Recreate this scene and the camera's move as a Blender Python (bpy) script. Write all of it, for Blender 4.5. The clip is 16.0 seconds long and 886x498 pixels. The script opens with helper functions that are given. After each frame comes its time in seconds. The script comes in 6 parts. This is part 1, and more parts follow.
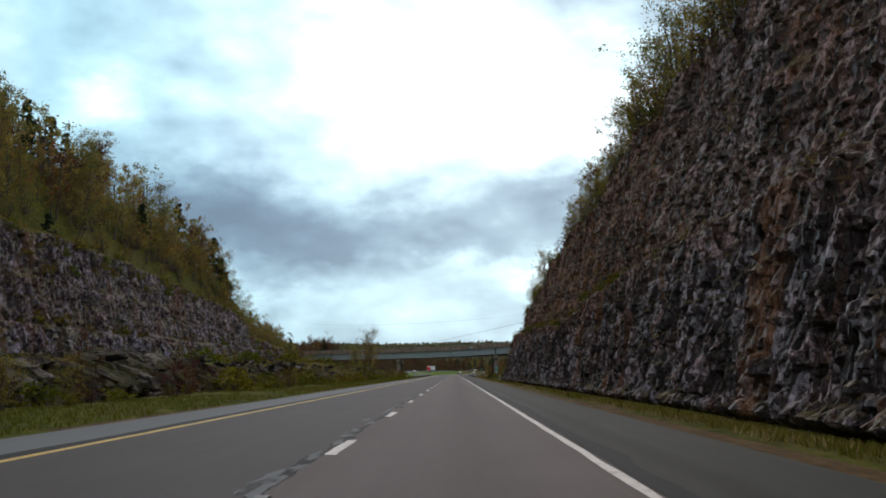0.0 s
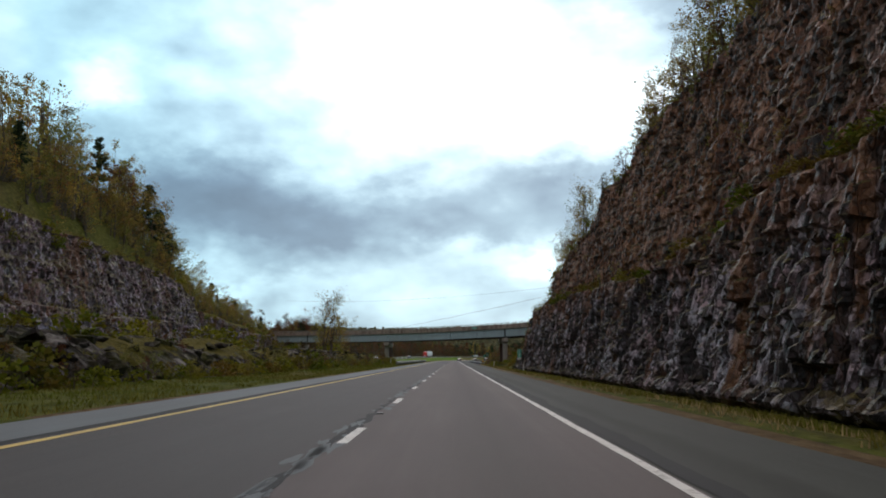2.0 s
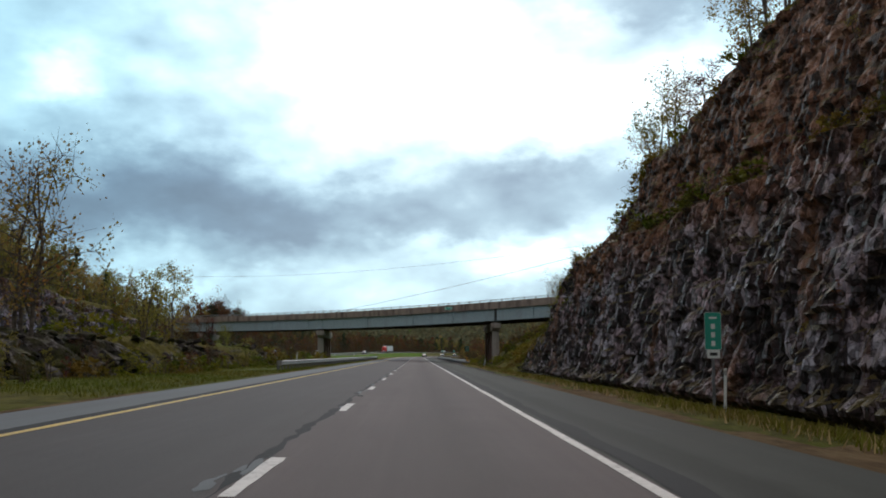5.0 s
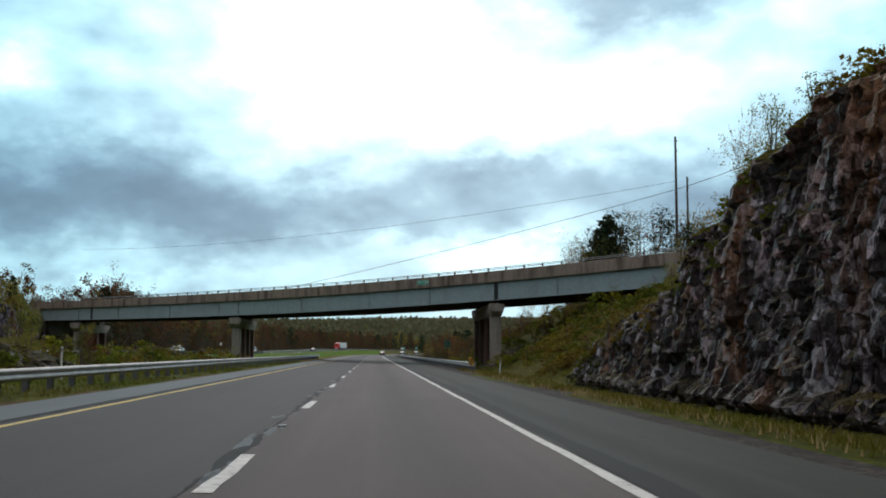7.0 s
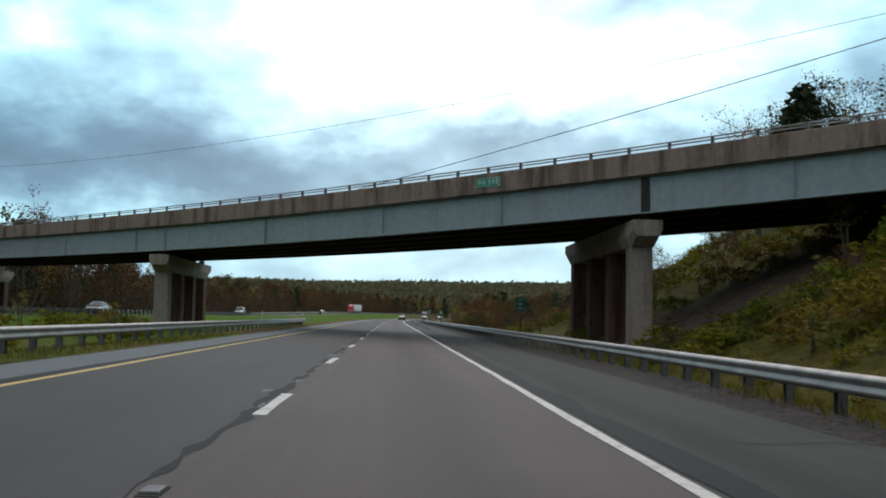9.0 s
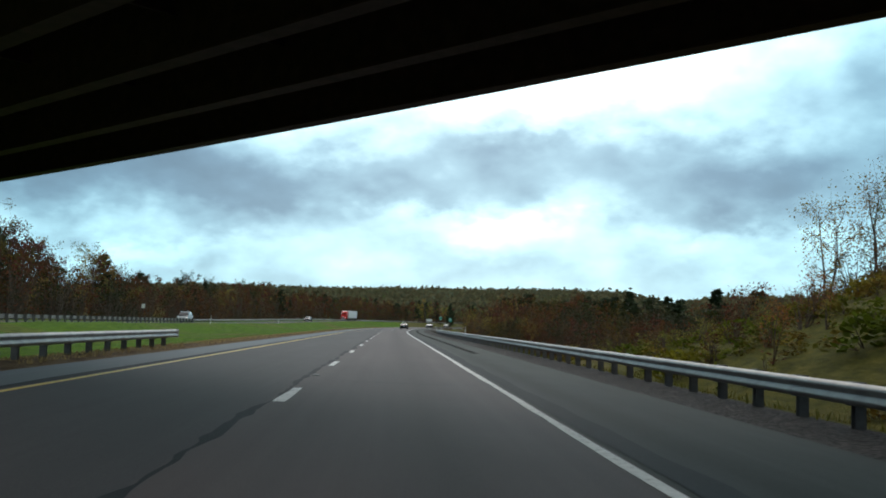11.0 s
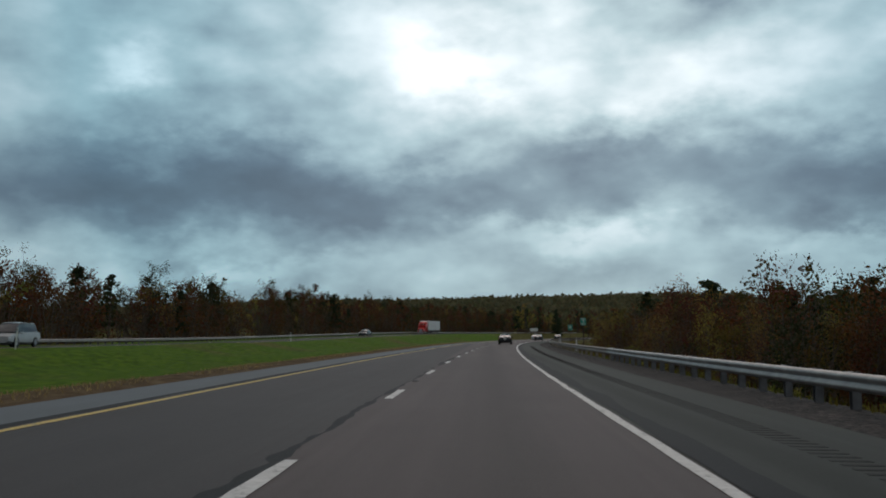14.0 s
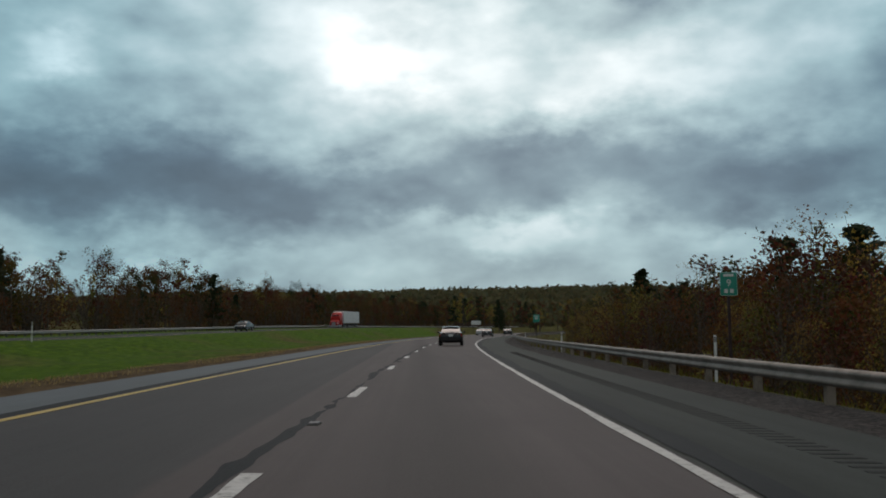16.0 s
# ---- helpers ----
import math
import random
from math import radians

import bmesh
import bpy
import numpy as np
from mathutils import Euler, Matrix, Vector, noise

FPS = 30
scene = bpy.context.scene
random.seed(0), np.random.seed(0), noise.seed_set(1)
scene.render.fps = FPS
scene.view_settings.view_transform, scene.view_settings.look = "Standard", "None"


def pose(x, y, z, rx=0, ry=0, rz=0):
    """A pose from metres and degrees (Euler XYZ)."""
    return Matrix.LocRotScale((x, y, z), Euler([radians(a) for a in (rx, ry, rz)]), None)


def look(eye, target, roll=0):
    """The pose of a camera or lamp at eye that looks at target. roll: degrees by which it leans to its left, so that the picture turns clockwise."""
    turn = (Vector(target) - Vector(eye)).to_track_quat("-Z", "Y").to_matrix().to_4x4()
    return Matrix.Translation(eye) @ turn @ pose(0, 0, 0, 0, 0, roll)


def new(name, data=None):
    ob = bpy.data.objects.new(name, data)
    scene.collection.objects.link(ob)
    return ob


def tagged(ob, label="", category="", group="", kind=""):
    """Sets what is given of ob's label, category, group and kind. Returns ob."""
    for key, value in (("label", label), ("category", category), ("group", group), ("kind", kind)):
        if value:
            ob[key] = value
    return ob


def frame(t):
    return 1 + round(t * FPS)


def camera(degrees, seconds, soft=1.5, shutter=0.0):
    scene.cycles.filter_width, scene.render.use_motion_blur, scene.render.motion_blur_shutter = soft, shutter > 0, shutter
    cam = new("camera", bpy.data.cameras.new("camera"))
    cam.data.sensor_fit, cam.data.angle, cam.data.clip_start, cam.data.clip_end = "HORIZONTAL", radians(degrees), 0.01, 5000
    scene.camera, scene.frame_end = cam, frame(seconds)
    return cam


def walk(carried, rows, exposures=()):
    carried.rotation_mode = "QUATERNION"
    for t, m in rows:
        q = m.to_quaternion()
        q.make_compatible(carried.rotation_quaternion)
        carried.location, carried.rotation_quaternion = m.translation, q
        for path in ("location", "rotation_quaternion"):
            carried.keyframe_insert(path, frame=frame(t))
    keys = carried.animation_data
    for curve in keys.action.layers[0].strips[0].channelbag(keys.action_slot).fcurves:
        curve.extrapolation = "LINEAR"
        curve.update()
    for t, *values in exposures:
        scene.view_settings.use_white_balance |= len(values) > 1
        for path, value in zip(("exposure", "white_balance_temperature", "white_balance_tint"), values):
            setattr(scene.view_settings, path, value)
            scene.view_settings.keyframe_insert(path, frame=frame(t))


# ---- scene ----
cam = camera(48.0, 16.0, soft=1.9)
PATH = [
    (0, (-0.068, 10.229, 1.167), 0.61, 7.09, -0.53),
    (0.5, (-0.038, 24.960, 1.167), 1.50, 6.86, -0.50),
    (1, (-0.186, 39.926, 1.170), 1.32, 6.82, -0.67),
    (1.5, (-0.253, 56.388, 1.171), 1.12, 6.45, -0.50),
    (2, (-0.328, 71.783, 1.173), 0.59, 6.29, -0.05),
    (2.5, (-0.373, 86.431, 1.174), -0.20, 6.30, 0.03),
    (3, (-0.388, 101.089, 1.174), -0.01, 6.36, 0.93),
    (3.5, (-0.530, 116.064, 1.177), -0.72, 6.49, 1.17),
    (4, (-0.415, 132.263, 1.174), -0.69, 6.60, 0.69),
    (4.5, (-0.383, 147.521, 1.174), -1.11, 6.66, 0.30),
    (5, (-0.305, 162.536, 1.172), -1.48, 6.05, -0.01),
    (7.5, (-0.475, 238.036, 1.176), -4.18, 5.83, 0.09),
    (8, (-0.460, 252.396, 1.175), -2.27, 4.02, 1.78),
    (8.5, (-0.394, 266.790, 1.174), -3.08, 3.86, 1.51),
    (9, (-0.368, 281.262, 1.173), -2.86, 3.91, 1.04),
    (9.5, (-0.365, 295.824, 1.173), -3.37, 3.85, 1.34),
    (10, (-0.271, 310.565, 1.171), -3.04, 3.94, 1.09),
    (12.5, (-0.223, 385.665, 1.171), -2.66, 4.81, 1.17),
    (13, (-0.055, 402.808, 1.167), -0.77, 4.69, -0.15),
    (13.5, (0.059, 417.614, 1.165), 2.07, 5.20, -0.16),
    (14, (-0.002, 432.639, 1.166), 2.43, 5.04, -0.65),
    (14.5, (-0.065, 448.053, 1.167), 2.33, 4.91, -1.22),
    (15, (-0.082, 463.495, 1.166), 1.17, 4.86, -1.91),
    (15.5, (-0.037, 479.223, 1.166), 0.24, 4.20, -1.76),
    (16, (-0.021, 494.819, 1.166), -1.54, 4.68, -0.65),
]
def eye_pose(eye, yaw, pitch, roll):
    """yaw to the left of +y, pitch up, roll as look() takes it; degrees."""
    return Matrix.Translation(eye) @ pose(0, 0, 0, 0, 0, yaw) @ pose(0, 0, 0, 90 + pitch) @ pose(0, 0, 0, 0, 0, roll)


walk(cam, [(t, eye_pose(*row)) for t, *row in PATH], [(0, 0.0, 6650, 23), (5.2, 0.0, 6600, 22), (7.3, 0.05, 6450, 17), (9.0, 0.08, 6400, 17), (10.0, 0.40, 6350, 13), (10.7, 0.3, 6350, 13), (12.3, -0.87, 6400, 20), (16, -0.93, 6850, 21)])


# ---- plan: the road's middle line, its curve to the right, and the ground's height ----
S_MIN, S_MAX = -160.0, 2300.0
_s = np.arange(S_MIN, S_MAX + 1.0, 1.0)
_k = np.where(_s < 453, 0.0, np.where(_s < 560, 1 / 2647, np.where(_s < 900, 1 / 1100, 0.0)))
_th = np.concatenate([[0], np.cumsum(_k[:-1])])
_x = np.concatenate([[0], np.cumsum(np.sin(_th[:-1] + _k[:-1] / 2))])
_y = S_MIN + np.concatenate([[0], np.cumsum(np.cos(_th[:-1] + _k[:-1] / 2))])


def plan(s, lat):
    """World x, y of the places lat metres to the right of the driving line at s metres along it."""
    th = np.interp(s, _s, _th)
    return np.interp(s, _s, _x) + lat * np.cos(th), np.interp(s, _s, _y) - lat * np.sin(th)


def heading(s):
    """Degrees that the road has turned (rz of things that stand along it)."""
    return -math.degrees(float(np.interp(s, _s, _th)))


def smooth(a, b, v):
    u = np.clip((np.asarray(v, float) - a) / (b - a), 0, 1)
    return u * u * (3 - 2 * u)


def fbm(x, y, seed=0, octaves=4):
    """Cheap value noise, -1 to 1, on numpy arrays."""
    x, y = np.asarray(x, float), np.asarray(y, float)
    out, amp, tot = np.zeros(np.broadcast(x, y).shape), 1.0, 0.0
    for o in range(octaves):
        xi, yi = np.floor(x), np.floor(y)
        fx, fy = x - xi, y - yi
        fx, fy = fx * fx * (3 - 2 * fx), fy * fy * (3 - 2 * fy)
        a, b = hashed(xi, yi, seed + o), hashed(xi + 1, yi, seed + o)
        c, d = hashed(xi, yi + 1, seed + o), hashed(xi + 1, yi + 1, seed + o)
        out += amp * ((a * (1 - fx) + b * fx) * (1 - fy) + (c * (1 - fx) + d * fx) * fy - 0.5) * 2
        tot += amp
        amp, x, y = amp * 0.5, x * 2.03 + 17.3, y * 2.03 + 9.1
    return out / tot


def hashed(i, j, seed=0):
    v = np.sin(np.asarray(i, float) * 127.1 + np.asarray(j, float) * 311.7 + seed * 74.7) * 43758.5453
    return v - np.floor(v)


def cliff_top(s):
    return np.interp(s, [40, 100, 130, 160, 178, 200, 210, 222, 242, 252, 262, 270, 277, 284, 291],
                     [27, 26, 24, 22.5, 21, 19.3, 17.4, 15.6, 13.2, 11.2, 8.3, 5.4, 3.5, 1.9, 0.4])


def cliff_crest(s):
    """Lateral place of the right cutting's upper edge."""
    top = cliff_top(s)
    return 13.4 + 0.2 * (top + 1.3) + 1.0 * smooth(9, 12, top) + 1.2 * smooth(17, 20, top)


def left_cliff_top(s):
    return np.interp(s, [60, 215, 267, 292, 305, 340, 400, 440], [23, 22.5, 20, 18, 12.5, 10.5, 7.5, 5])


def ground_z(s, lat):
    s, lat = np.broadcast_arrays(np.asarray(s, float), np.asarray(lat, float))
    z = -0.02 * np.clip(lat, -9, 6)
    # right of the road: a shallow ditch, then the bank that carries the bridge, lower land after it
    ditch = -1.0 * smooth(5.6, 11.5, lat)
    low = -2.3 * smooth(6.6, 16, lat) * smooth(400, 450, s)
    bank = np.clip((lat - 11.0) * 0.53, 0, 10.8) * smooth(280, 300, s) * (1 - smooth(356, 432, s - 0.5 * (lat - 20)))
    top, crest = cliff_top(s), cliff_crest(s)
    grade = np.interp(s, [150, 230, 262, 280, 303], [0.25, 0.4, 0.8, 0.85, 0.62])
    above = np.minimum(top - 0.3 + grade * (lat - crest), np.maximum(top + 5, 10.8))
    hill = np.where(lat > crest + 0.8, above, top - 0.4 - 8 * (crest + 0.8 - lat))
    hill = np.clip(hill, 0, None) * (1 - smooth(288, 318, s)) * smooth(13.0, 14.0, lat)
    right = ditch + low + np.maximum(bank, hill)
    right = right + smooth(60, 260, lat) * 4 * smooth(330, 600, s) + smooth(150, 600, lat) * 12
    # left: verge, rocky median, the other carriageway, the left cutting
    med = smooth(-16.2, -18.2, lat) * (1 - smooth(-24, -29, lat)) * 1.9 * smooth(-10, 25, s) * (1 - smooth(255, 290, s))
    swale = -0.55 * smooth(-8.5, -14, lat) * (1 - smooth(-20, -27, lat)) * smooth(270, 320, s)
    other = (0.6 + 1.3 * smooth(540, 740, s)) * smooth(-22, -29, lat)
    ltop = left_cliff_top(s)
    lhill = np.minimum(np.clip(-lat - 63.2, 0, None) * 7, ltop - 0.5 + (1.45 * np.clip(-lat - 64, 0, 12) + 0.35 * np.clip(-lat - 76, 0, 30)) * (1 - 0.6 * smooth(280, 345, s))) * (1 - smooth(400, 440, s))
    lhill = np.maximum(lhill, 2.5 * smooth(-50, -58, lat) * (1 - smooth(400, 440, s)))
    rise = smooth(-50, -130, lat) * 3 + smooth(-150, -600, lat) * 12
    left = med + swale + other + lhill + rise
    z = z + np.where(lat > 0, right, left)
    far = smooth(950, 1800, s)
    z = z + far * (40 + 12 * fbm(lat / 420 + 3, s / 500, 5, 3) - 10 * smooth(250, 700, np.abs(lat + 100))) * smooth(20, 200, np.abs(lat - 30) + 130 * smooth(1200, 1500, s))
    z = z + 0.25 * fbm(lat / 6, s / 9, 2) * smooth(8.5, 16, np.abs(lat + 1)) * (1 - smooth(-27, -30, lat) * smooth(-45, -42, lat))
    return z


def put_z(s, lat):
    return float(ground_z(s, lat))


# ---- world, sun ----
SUN_AZ, SUN_EL = 5.0, 35.0
world = bpy.data.worlds.new("overcast_sky")
scene.world = world
world.use_nodes = True


def build_sky():
    nt = world.node_tree
    nt.nodes.clear()
    N, L = nt.nodes, nt.links

    def math_(op, a, b=None, clamp=False):
        n = N.new("ShaderNodeMath")
        n.operation, n.use_clamp = op, clamp
        for i, v in enumerate((a, b)):
            if v is None:
                continue
            if isinstance(v, (int, float)):
                n.inputs[i].default_value = v
            else:
                L.new(v, n.inputs[i])
        return n.outputs[0]

    def ramp(fac, stops):
        n = N.new("ShaderNodeValToRGB")
        while len(n.color_ramp.elements) < len(stops):
            n.color_ramp.elements.new(0.5)
        for e, (p, c) in zip(n.color_ramp.elements, stops):
            e.position, e.color = p, (*c, 1)
        L.new(fac, n.inputs[0])
        return n.outputs[0]

    def noise_(vec, scale, detail, rough, dist=0.0):
        n = N.new("ShaderNodeTexNoise")
        n.inputs["Scale"].default_value, n.inputs["Detail"].default_value = scale, detail
        n.inputs["Roughness"].default_value, n.inputs["Distortion"].default_value = rough, dist
        L.new(vec, n.inputs["Vector"])
        return n.outputs["Fac"]

    tc = N.new("ShaderNodeTexCoord")
    sep = N.new("ShaderNodeSeparateXYZ")
    L.new(tc.outputs["Generated"], sep.inputs[0])
    # bearing and height in degrees, the bearing from +y to the right
    az = math_("MULTIPLY", math_("ARCTAN2", sep.outputs["X"], sep.outputs["Y"]), 57.2958)
    el = math_("MULTIPLY", math_("ARCSINE", sep.outputs["Z"]), 57.2958)

    def stretched(ka, ke, seed):
        c = N.new("ShaderNodeCombineXYZ")
        L.new(math_("MULTIPLY", az, ka), c.inputs[0])
        L.new(math_("MULTIPLY", el, ke), c.inputs[1])
        c.inputs[2].default_value = seed
        return c.outputs[0]

    swirl_a = noise_(stretched(0.11, 0.20, 3.1), 1.0, 3, 0.5)
    swirl_e = noise_(stretched(0.13, 0.22, 8.7), 1.0, 4, 0.55)
    big = noise_(stretched(0.07, 0.17, 1.3), 1.0, 3, 0.5)
    mid = noise_(stretched(0.26, 0.44, 5.2), 1.0, 6, 0.46)
    puff = noise_(stretched(0.55, 1.0, 2.4), 1.0, 5, 0.55)
    az_w = math_("ADD", az, math_("MULTIPLY", math_("SUBTRACT", swirl_a, 0.5), 12.0))
    el_w = math_("ADD", el, math_("ADD", math_("MULTIPLY", math_("SUBTRACT", swirl_e, 0.5), 5.0), math_("MULTIPLY", math_("SUBTRACT", puff, 0.5), 2.2)))
    # layers of cloud by height, then the larger banks and gaps
    level = math_("MULTIPLY", el_w, 1 / 60)
    thin = ramp(level, [(0.0, (0.55,) * 3), (0.05, (0.56,) * 3), (0.085, (0.545,) * 3), (0.135, (0.508,) * 3), (0.19, (0.56,) * 3), (0.27, (0.585,) * 3), (0.4, (0.57,) * 3), (0.6, (0.56,) * 3)])
    for a, e, wa, we, amp in CLOUD_BANKS:
        da = math_("MULTIPLY", math_("SUBTRACT", az_w, a), 1 / wa)
        de = math_("MULTIPLY", math_("SUBTRACT", el_w, e), 1 / we)
        r2 = math_("ADD", math_("MULTIPLY", da, da), math_("MULTIPLY", de, de))
        thin = math_("ADD", thin, math_("MULTIPLY", math_("EXPONENT", math_("MULTIPLY", r2, -0.8)), amp))
    thin = math_("ADD", thin, math_("MULTIPLY", math_("SUBTRACT", big, 0.5), 0.16))
    thin = math_("ADD", thin, math_("MULTIPLY", math_("SUBTRACT", mid, 0.5), 0.19))
    # how thin the cloud is towards the hidden sun
    dot = N.new("ShaderNodeVectorMath")
    dot.operation = "DOT_PRODUCT"
    a, e = radians(SUN_AZ), radians(SUN_EL - 18)
    dot.inputs[1].default_value = (math.sin(a) * math.cos(e), math.cos(a) * math.cos(e), math.sin(e))
    L.new(tc.outputs["Generated"], dot.inputs[0])
    glow = math_("POWER", math_("MAXIMUM", dot.outputs["Value"], 0.0), 20.0)
    cloud = ramp(thin, [(0.32, (0.105, 0.18, 0.24)), (0.43, (0.205, 0.345, 0.44)), (0.50, (0.36, 0.58, 0.675)), (0.58, (0.73, 1.08, 1.14)), (0.72, (1.65, 1.97, 2.0))])
    near = ramp(glow, [(0.0, (0.96, 1.0, 1.02)), (0.10, (0.78, 1.0, 1.06)), (0.4, (0.90, 1.0, 1.03)), (0.9, (1.02, 1.0, 0.98))])
    high = ramp(sep.outputs["Z"], [(0.36, (1.0, 1.0, 1.0)), (0.50, (1.22, 0.78, 0.66))])
    warm, tint = N.new("ShaderNodeVectorMath"), N.new("ShaderNodeVectorMath")
    warm.operation = tint.operation = "MULTIPLY"
    L.new(cloud, tint.inputs[0])
    L.new(near, tint.inputs[1])
    L.new(tint.outputs[0], warm.inputs[0])
    L.new(high, warm.inputs[1])
    bright = math_("ADD", 0.86, math_("MULTIPLY", glow, 0.40))
    lit = N.new("ShaderNodeVectorMath")
    lit.operation = "SCALE"
    L.new(warm.outputs[0], lit.inputs[0])
    L.new(bright, lit.inputs["Scale"])
    sky = N.new("ShaderNodeTexSky")
    sky.sky_type, sky.sun_disc = "NISHITA", False
    sky.sun_elevation, sky.sun_rotation = radians(SUN_EL), radians(SUN_AZ)
    bg_sky, bg_cloud = N.new("ShaderNodeBackground"), N.new("ShaderNodeBackground")
    L.new(sky.outputs[0], bg_sky.inputs[0])
    bg_sky.inputs[1].default_value = 0.07
    L.new(lit.outputs[0], bg_cloud.inputs[0])
    bg_cloud.inputs[1].default_value = SKY
    mix, out = N.new("ShaderNodeMixShader"), N.new("ShaderNodeOutputWorld")
    mix.inputs[0].default_value = 0.88
    L.new(bg_sky.outputs[0], mix.inputs[1])
    L.new(bg_cloud.outputs[0], mix.inputs[2])
    L.new(mix.outputs[0], out.inputs[0])


SKY = 1.0
# bearing, height, half width, half height in degrees; thinner (+) or heavier (-) cloud
CLOUD_BANKS = [(-1, 15.2, 6, 2.6, 0.07), (-2, 15.6, 2.2, 1.4, 0.10), (-7, 18, 5, 2.5, 0.06), (14, 13.8, 8, 2.0, 0.10), (5.5, 5.4, 4, 1.0, 0.10), (20, 5.0, 6, 0.9, 0.07), (-15, 3.8, 8, 0.7, 0.07), (-19.5, 15.2, 1.6, 1.1, 0.12), (24, 18.5, 4, 2, 0.05),
               (-17, 8.6, 9, 2.2, -0.12), (-4, 7.8, 7, 1.5, -0.07), (7, 10.4, 5, 1.5, -0.09), (14, 20.3, 8, 1.3, -0.09), (27, 14.0, 3.0, 2.4, -0.09), (20, 7.8, 6, 2.0, -0.08)]
build_sky()
sun = new("sun", bpy.data.lights.new("sun", "SUN"))
sun.data.energy, sun.data.angle, sun.data.color = 0.45, radians(25), (1.0, 0.92, 0.82)
sun.matrix_world = look((0, 0, 200), (-math.sin(radians(SUN_AZ)) * 200, -math.cos(radians(SUN_AZ)) * 200, 200 - 200 * math.tan(radians(SUN_EL))))


# ---- materials ----
def material(name, build, rough=0.8, metal=0.0, spec=0.5):
    m = bpy.data.materials.new(name)
    m.use_nodes = True
    nt = m.node_tree
    bsdf = nt.nodes["Principled BSDF"]
    bsdf.inputs["Roughness"].default_value, bsdf.inputs["Metallic"].default_value = rough, metal
    bsdf.inputs["Specular IOR Level"].default_value = spec
    build(Mat(nt, bsdf))
    return m


class Mat:
    """Short names for the nodes that the materials use."""

    def __init__(self, nt, bsdf):
        self.nt, self.bsdf, self.N, self.L = nt, bsdf, nt.nodes, nt.links
        self.geo = self.N.new("ShaderNodeNewGeometry")
        self.tc = self.N.new("ShaderNodeTexCoord")
        self.info = self.N.new("ShaderNodeObjectInfo")

    def place(self, scale=(1, 1, 1), local=False, rot=(0, 0, 0)):
        n = self.N.new("ShaderNodeMapping")
        n.inputs["Scale"].default_value = scale
        n.inputs["Rotation"].default_value = [radians(a) for a in rot]
        self.L.new(self.tc.outputs["Object"] if local else self.geo.outputs["Position"], n.inputs[0])
        return n.outputs[0]

    def noise(self, vec, scale=1.0, detail=4.0, rough=0.55, dist=0.0):
        n = self.N.new("ShaderNodeTexNoise")
        for k, v in (("Scale", scale), ("Detail", detail), ("Roughness", rough), ("Distortion", dist)):
            n.inputs[k].default_value = v
        self.L.new(vec, n.inputs["Vector"])
        return n.outputs["Fac"]

    def voronoi(self, vec, scale=1.0, feature="F1", out="Distance"):
        n = self.N.new("ShaderNodeTexVoronoi")
        n.feature = feature
        n.inputs["Scale"].default_value = scale
        self.L.new(vec, n.inputs["Vector"])
        return n.outputs[out]

    def ramp(self, fac, stops, const=False):
        n = self.N.new("ShaderNodeValToRGB")
        if const:
            n.color_ramp.interpolation = "CONSTANT"
        while len(n.color_ramp.elements) < len(stops):
            n.color_ramp.elements.new(0.5)
        for e, (p, c) in zip(n.color_ramp.elements, stops):
            e.position, e.color = p, ((*c, 1) if isinstance(c, tuple) else (c, c, c, 1))
        self.L.new(fac, n.inputs[0])
        return n.outputs[0]

    def math(self, op, a, b=0.0, clamp=False):
        n = self.N.new("ShaderNodeMath")
        n.operation, n.use_clamp = op, clamp
        for i, v in enumerate((a, b)):
            if isinstance(v, (int, float)):
                n.inputs[i].default_value = v
            else:
                self.L.new(v, n.inputs[i])
        return n.outputs[0]

    def mix(self, fac, a, b, mode="MIX"):
        n = self.N.new("ShaderNodeMix")
        n.data_type, n.blend_type = "RGBA", mode
        for sock, v in ((n.inputs[0], fac), (n.inputs[6], a), (n.inputs[7], b)):
            if isinstance(v, tuple):
                sock.default_value = (*v, 1)
            elif isinstance(v, (int, float)):
                sock.default_value = v
            else:
                self.L.new(v, sock)
        return n.outputs[2]

    def axis(self, vec, which):
        n = self.N.new("ShaderNodeSeparateXYZ")
        self.L.new(vec, n.inputs[0])
        return n.outputs[which]

    def color(self, c):
        if isinstance(c, tuple):
            self.bsdf.inputs["Base Color"].default_value = (*c, 1)
        else:
            self.L.new(c, self.bsdf.inputs["Base Color"])

    def rough(self, v):
        self.L.new(v, self.bsdf.inputs["Roughness"])

    def bump(self, h, strength=0.5, dist=0.02):
        n = self.N.new("ShaderNodeBump")
        n.inputs["Strength"].default_value, n.inputs["Distance"].default_value = strength, dist
        self.L.new(h, n.inputs["Height"])
        self.L.new(n.outputs[0], self.bsdf.inputs["Normal"])


def paint(name, c, rough=0.5, metal=0.0, vary=0.12, scale=3.0, spec=0.5):
    def build(m):
        p = m.place()
        n = m.noise(p, scale, 5, 0.6)
        k = m.ramp(n, [(0.3, 1 - vary * 2), (0.7, 1 + vary)])
        m.color(m.mix(1.0, tuple(c), k, "MULTIPLY"))
        m.bump(m.noise(p, scale * 12, 3), 0.08, 0.01)
    return material(name, build, rough, metal, spec)


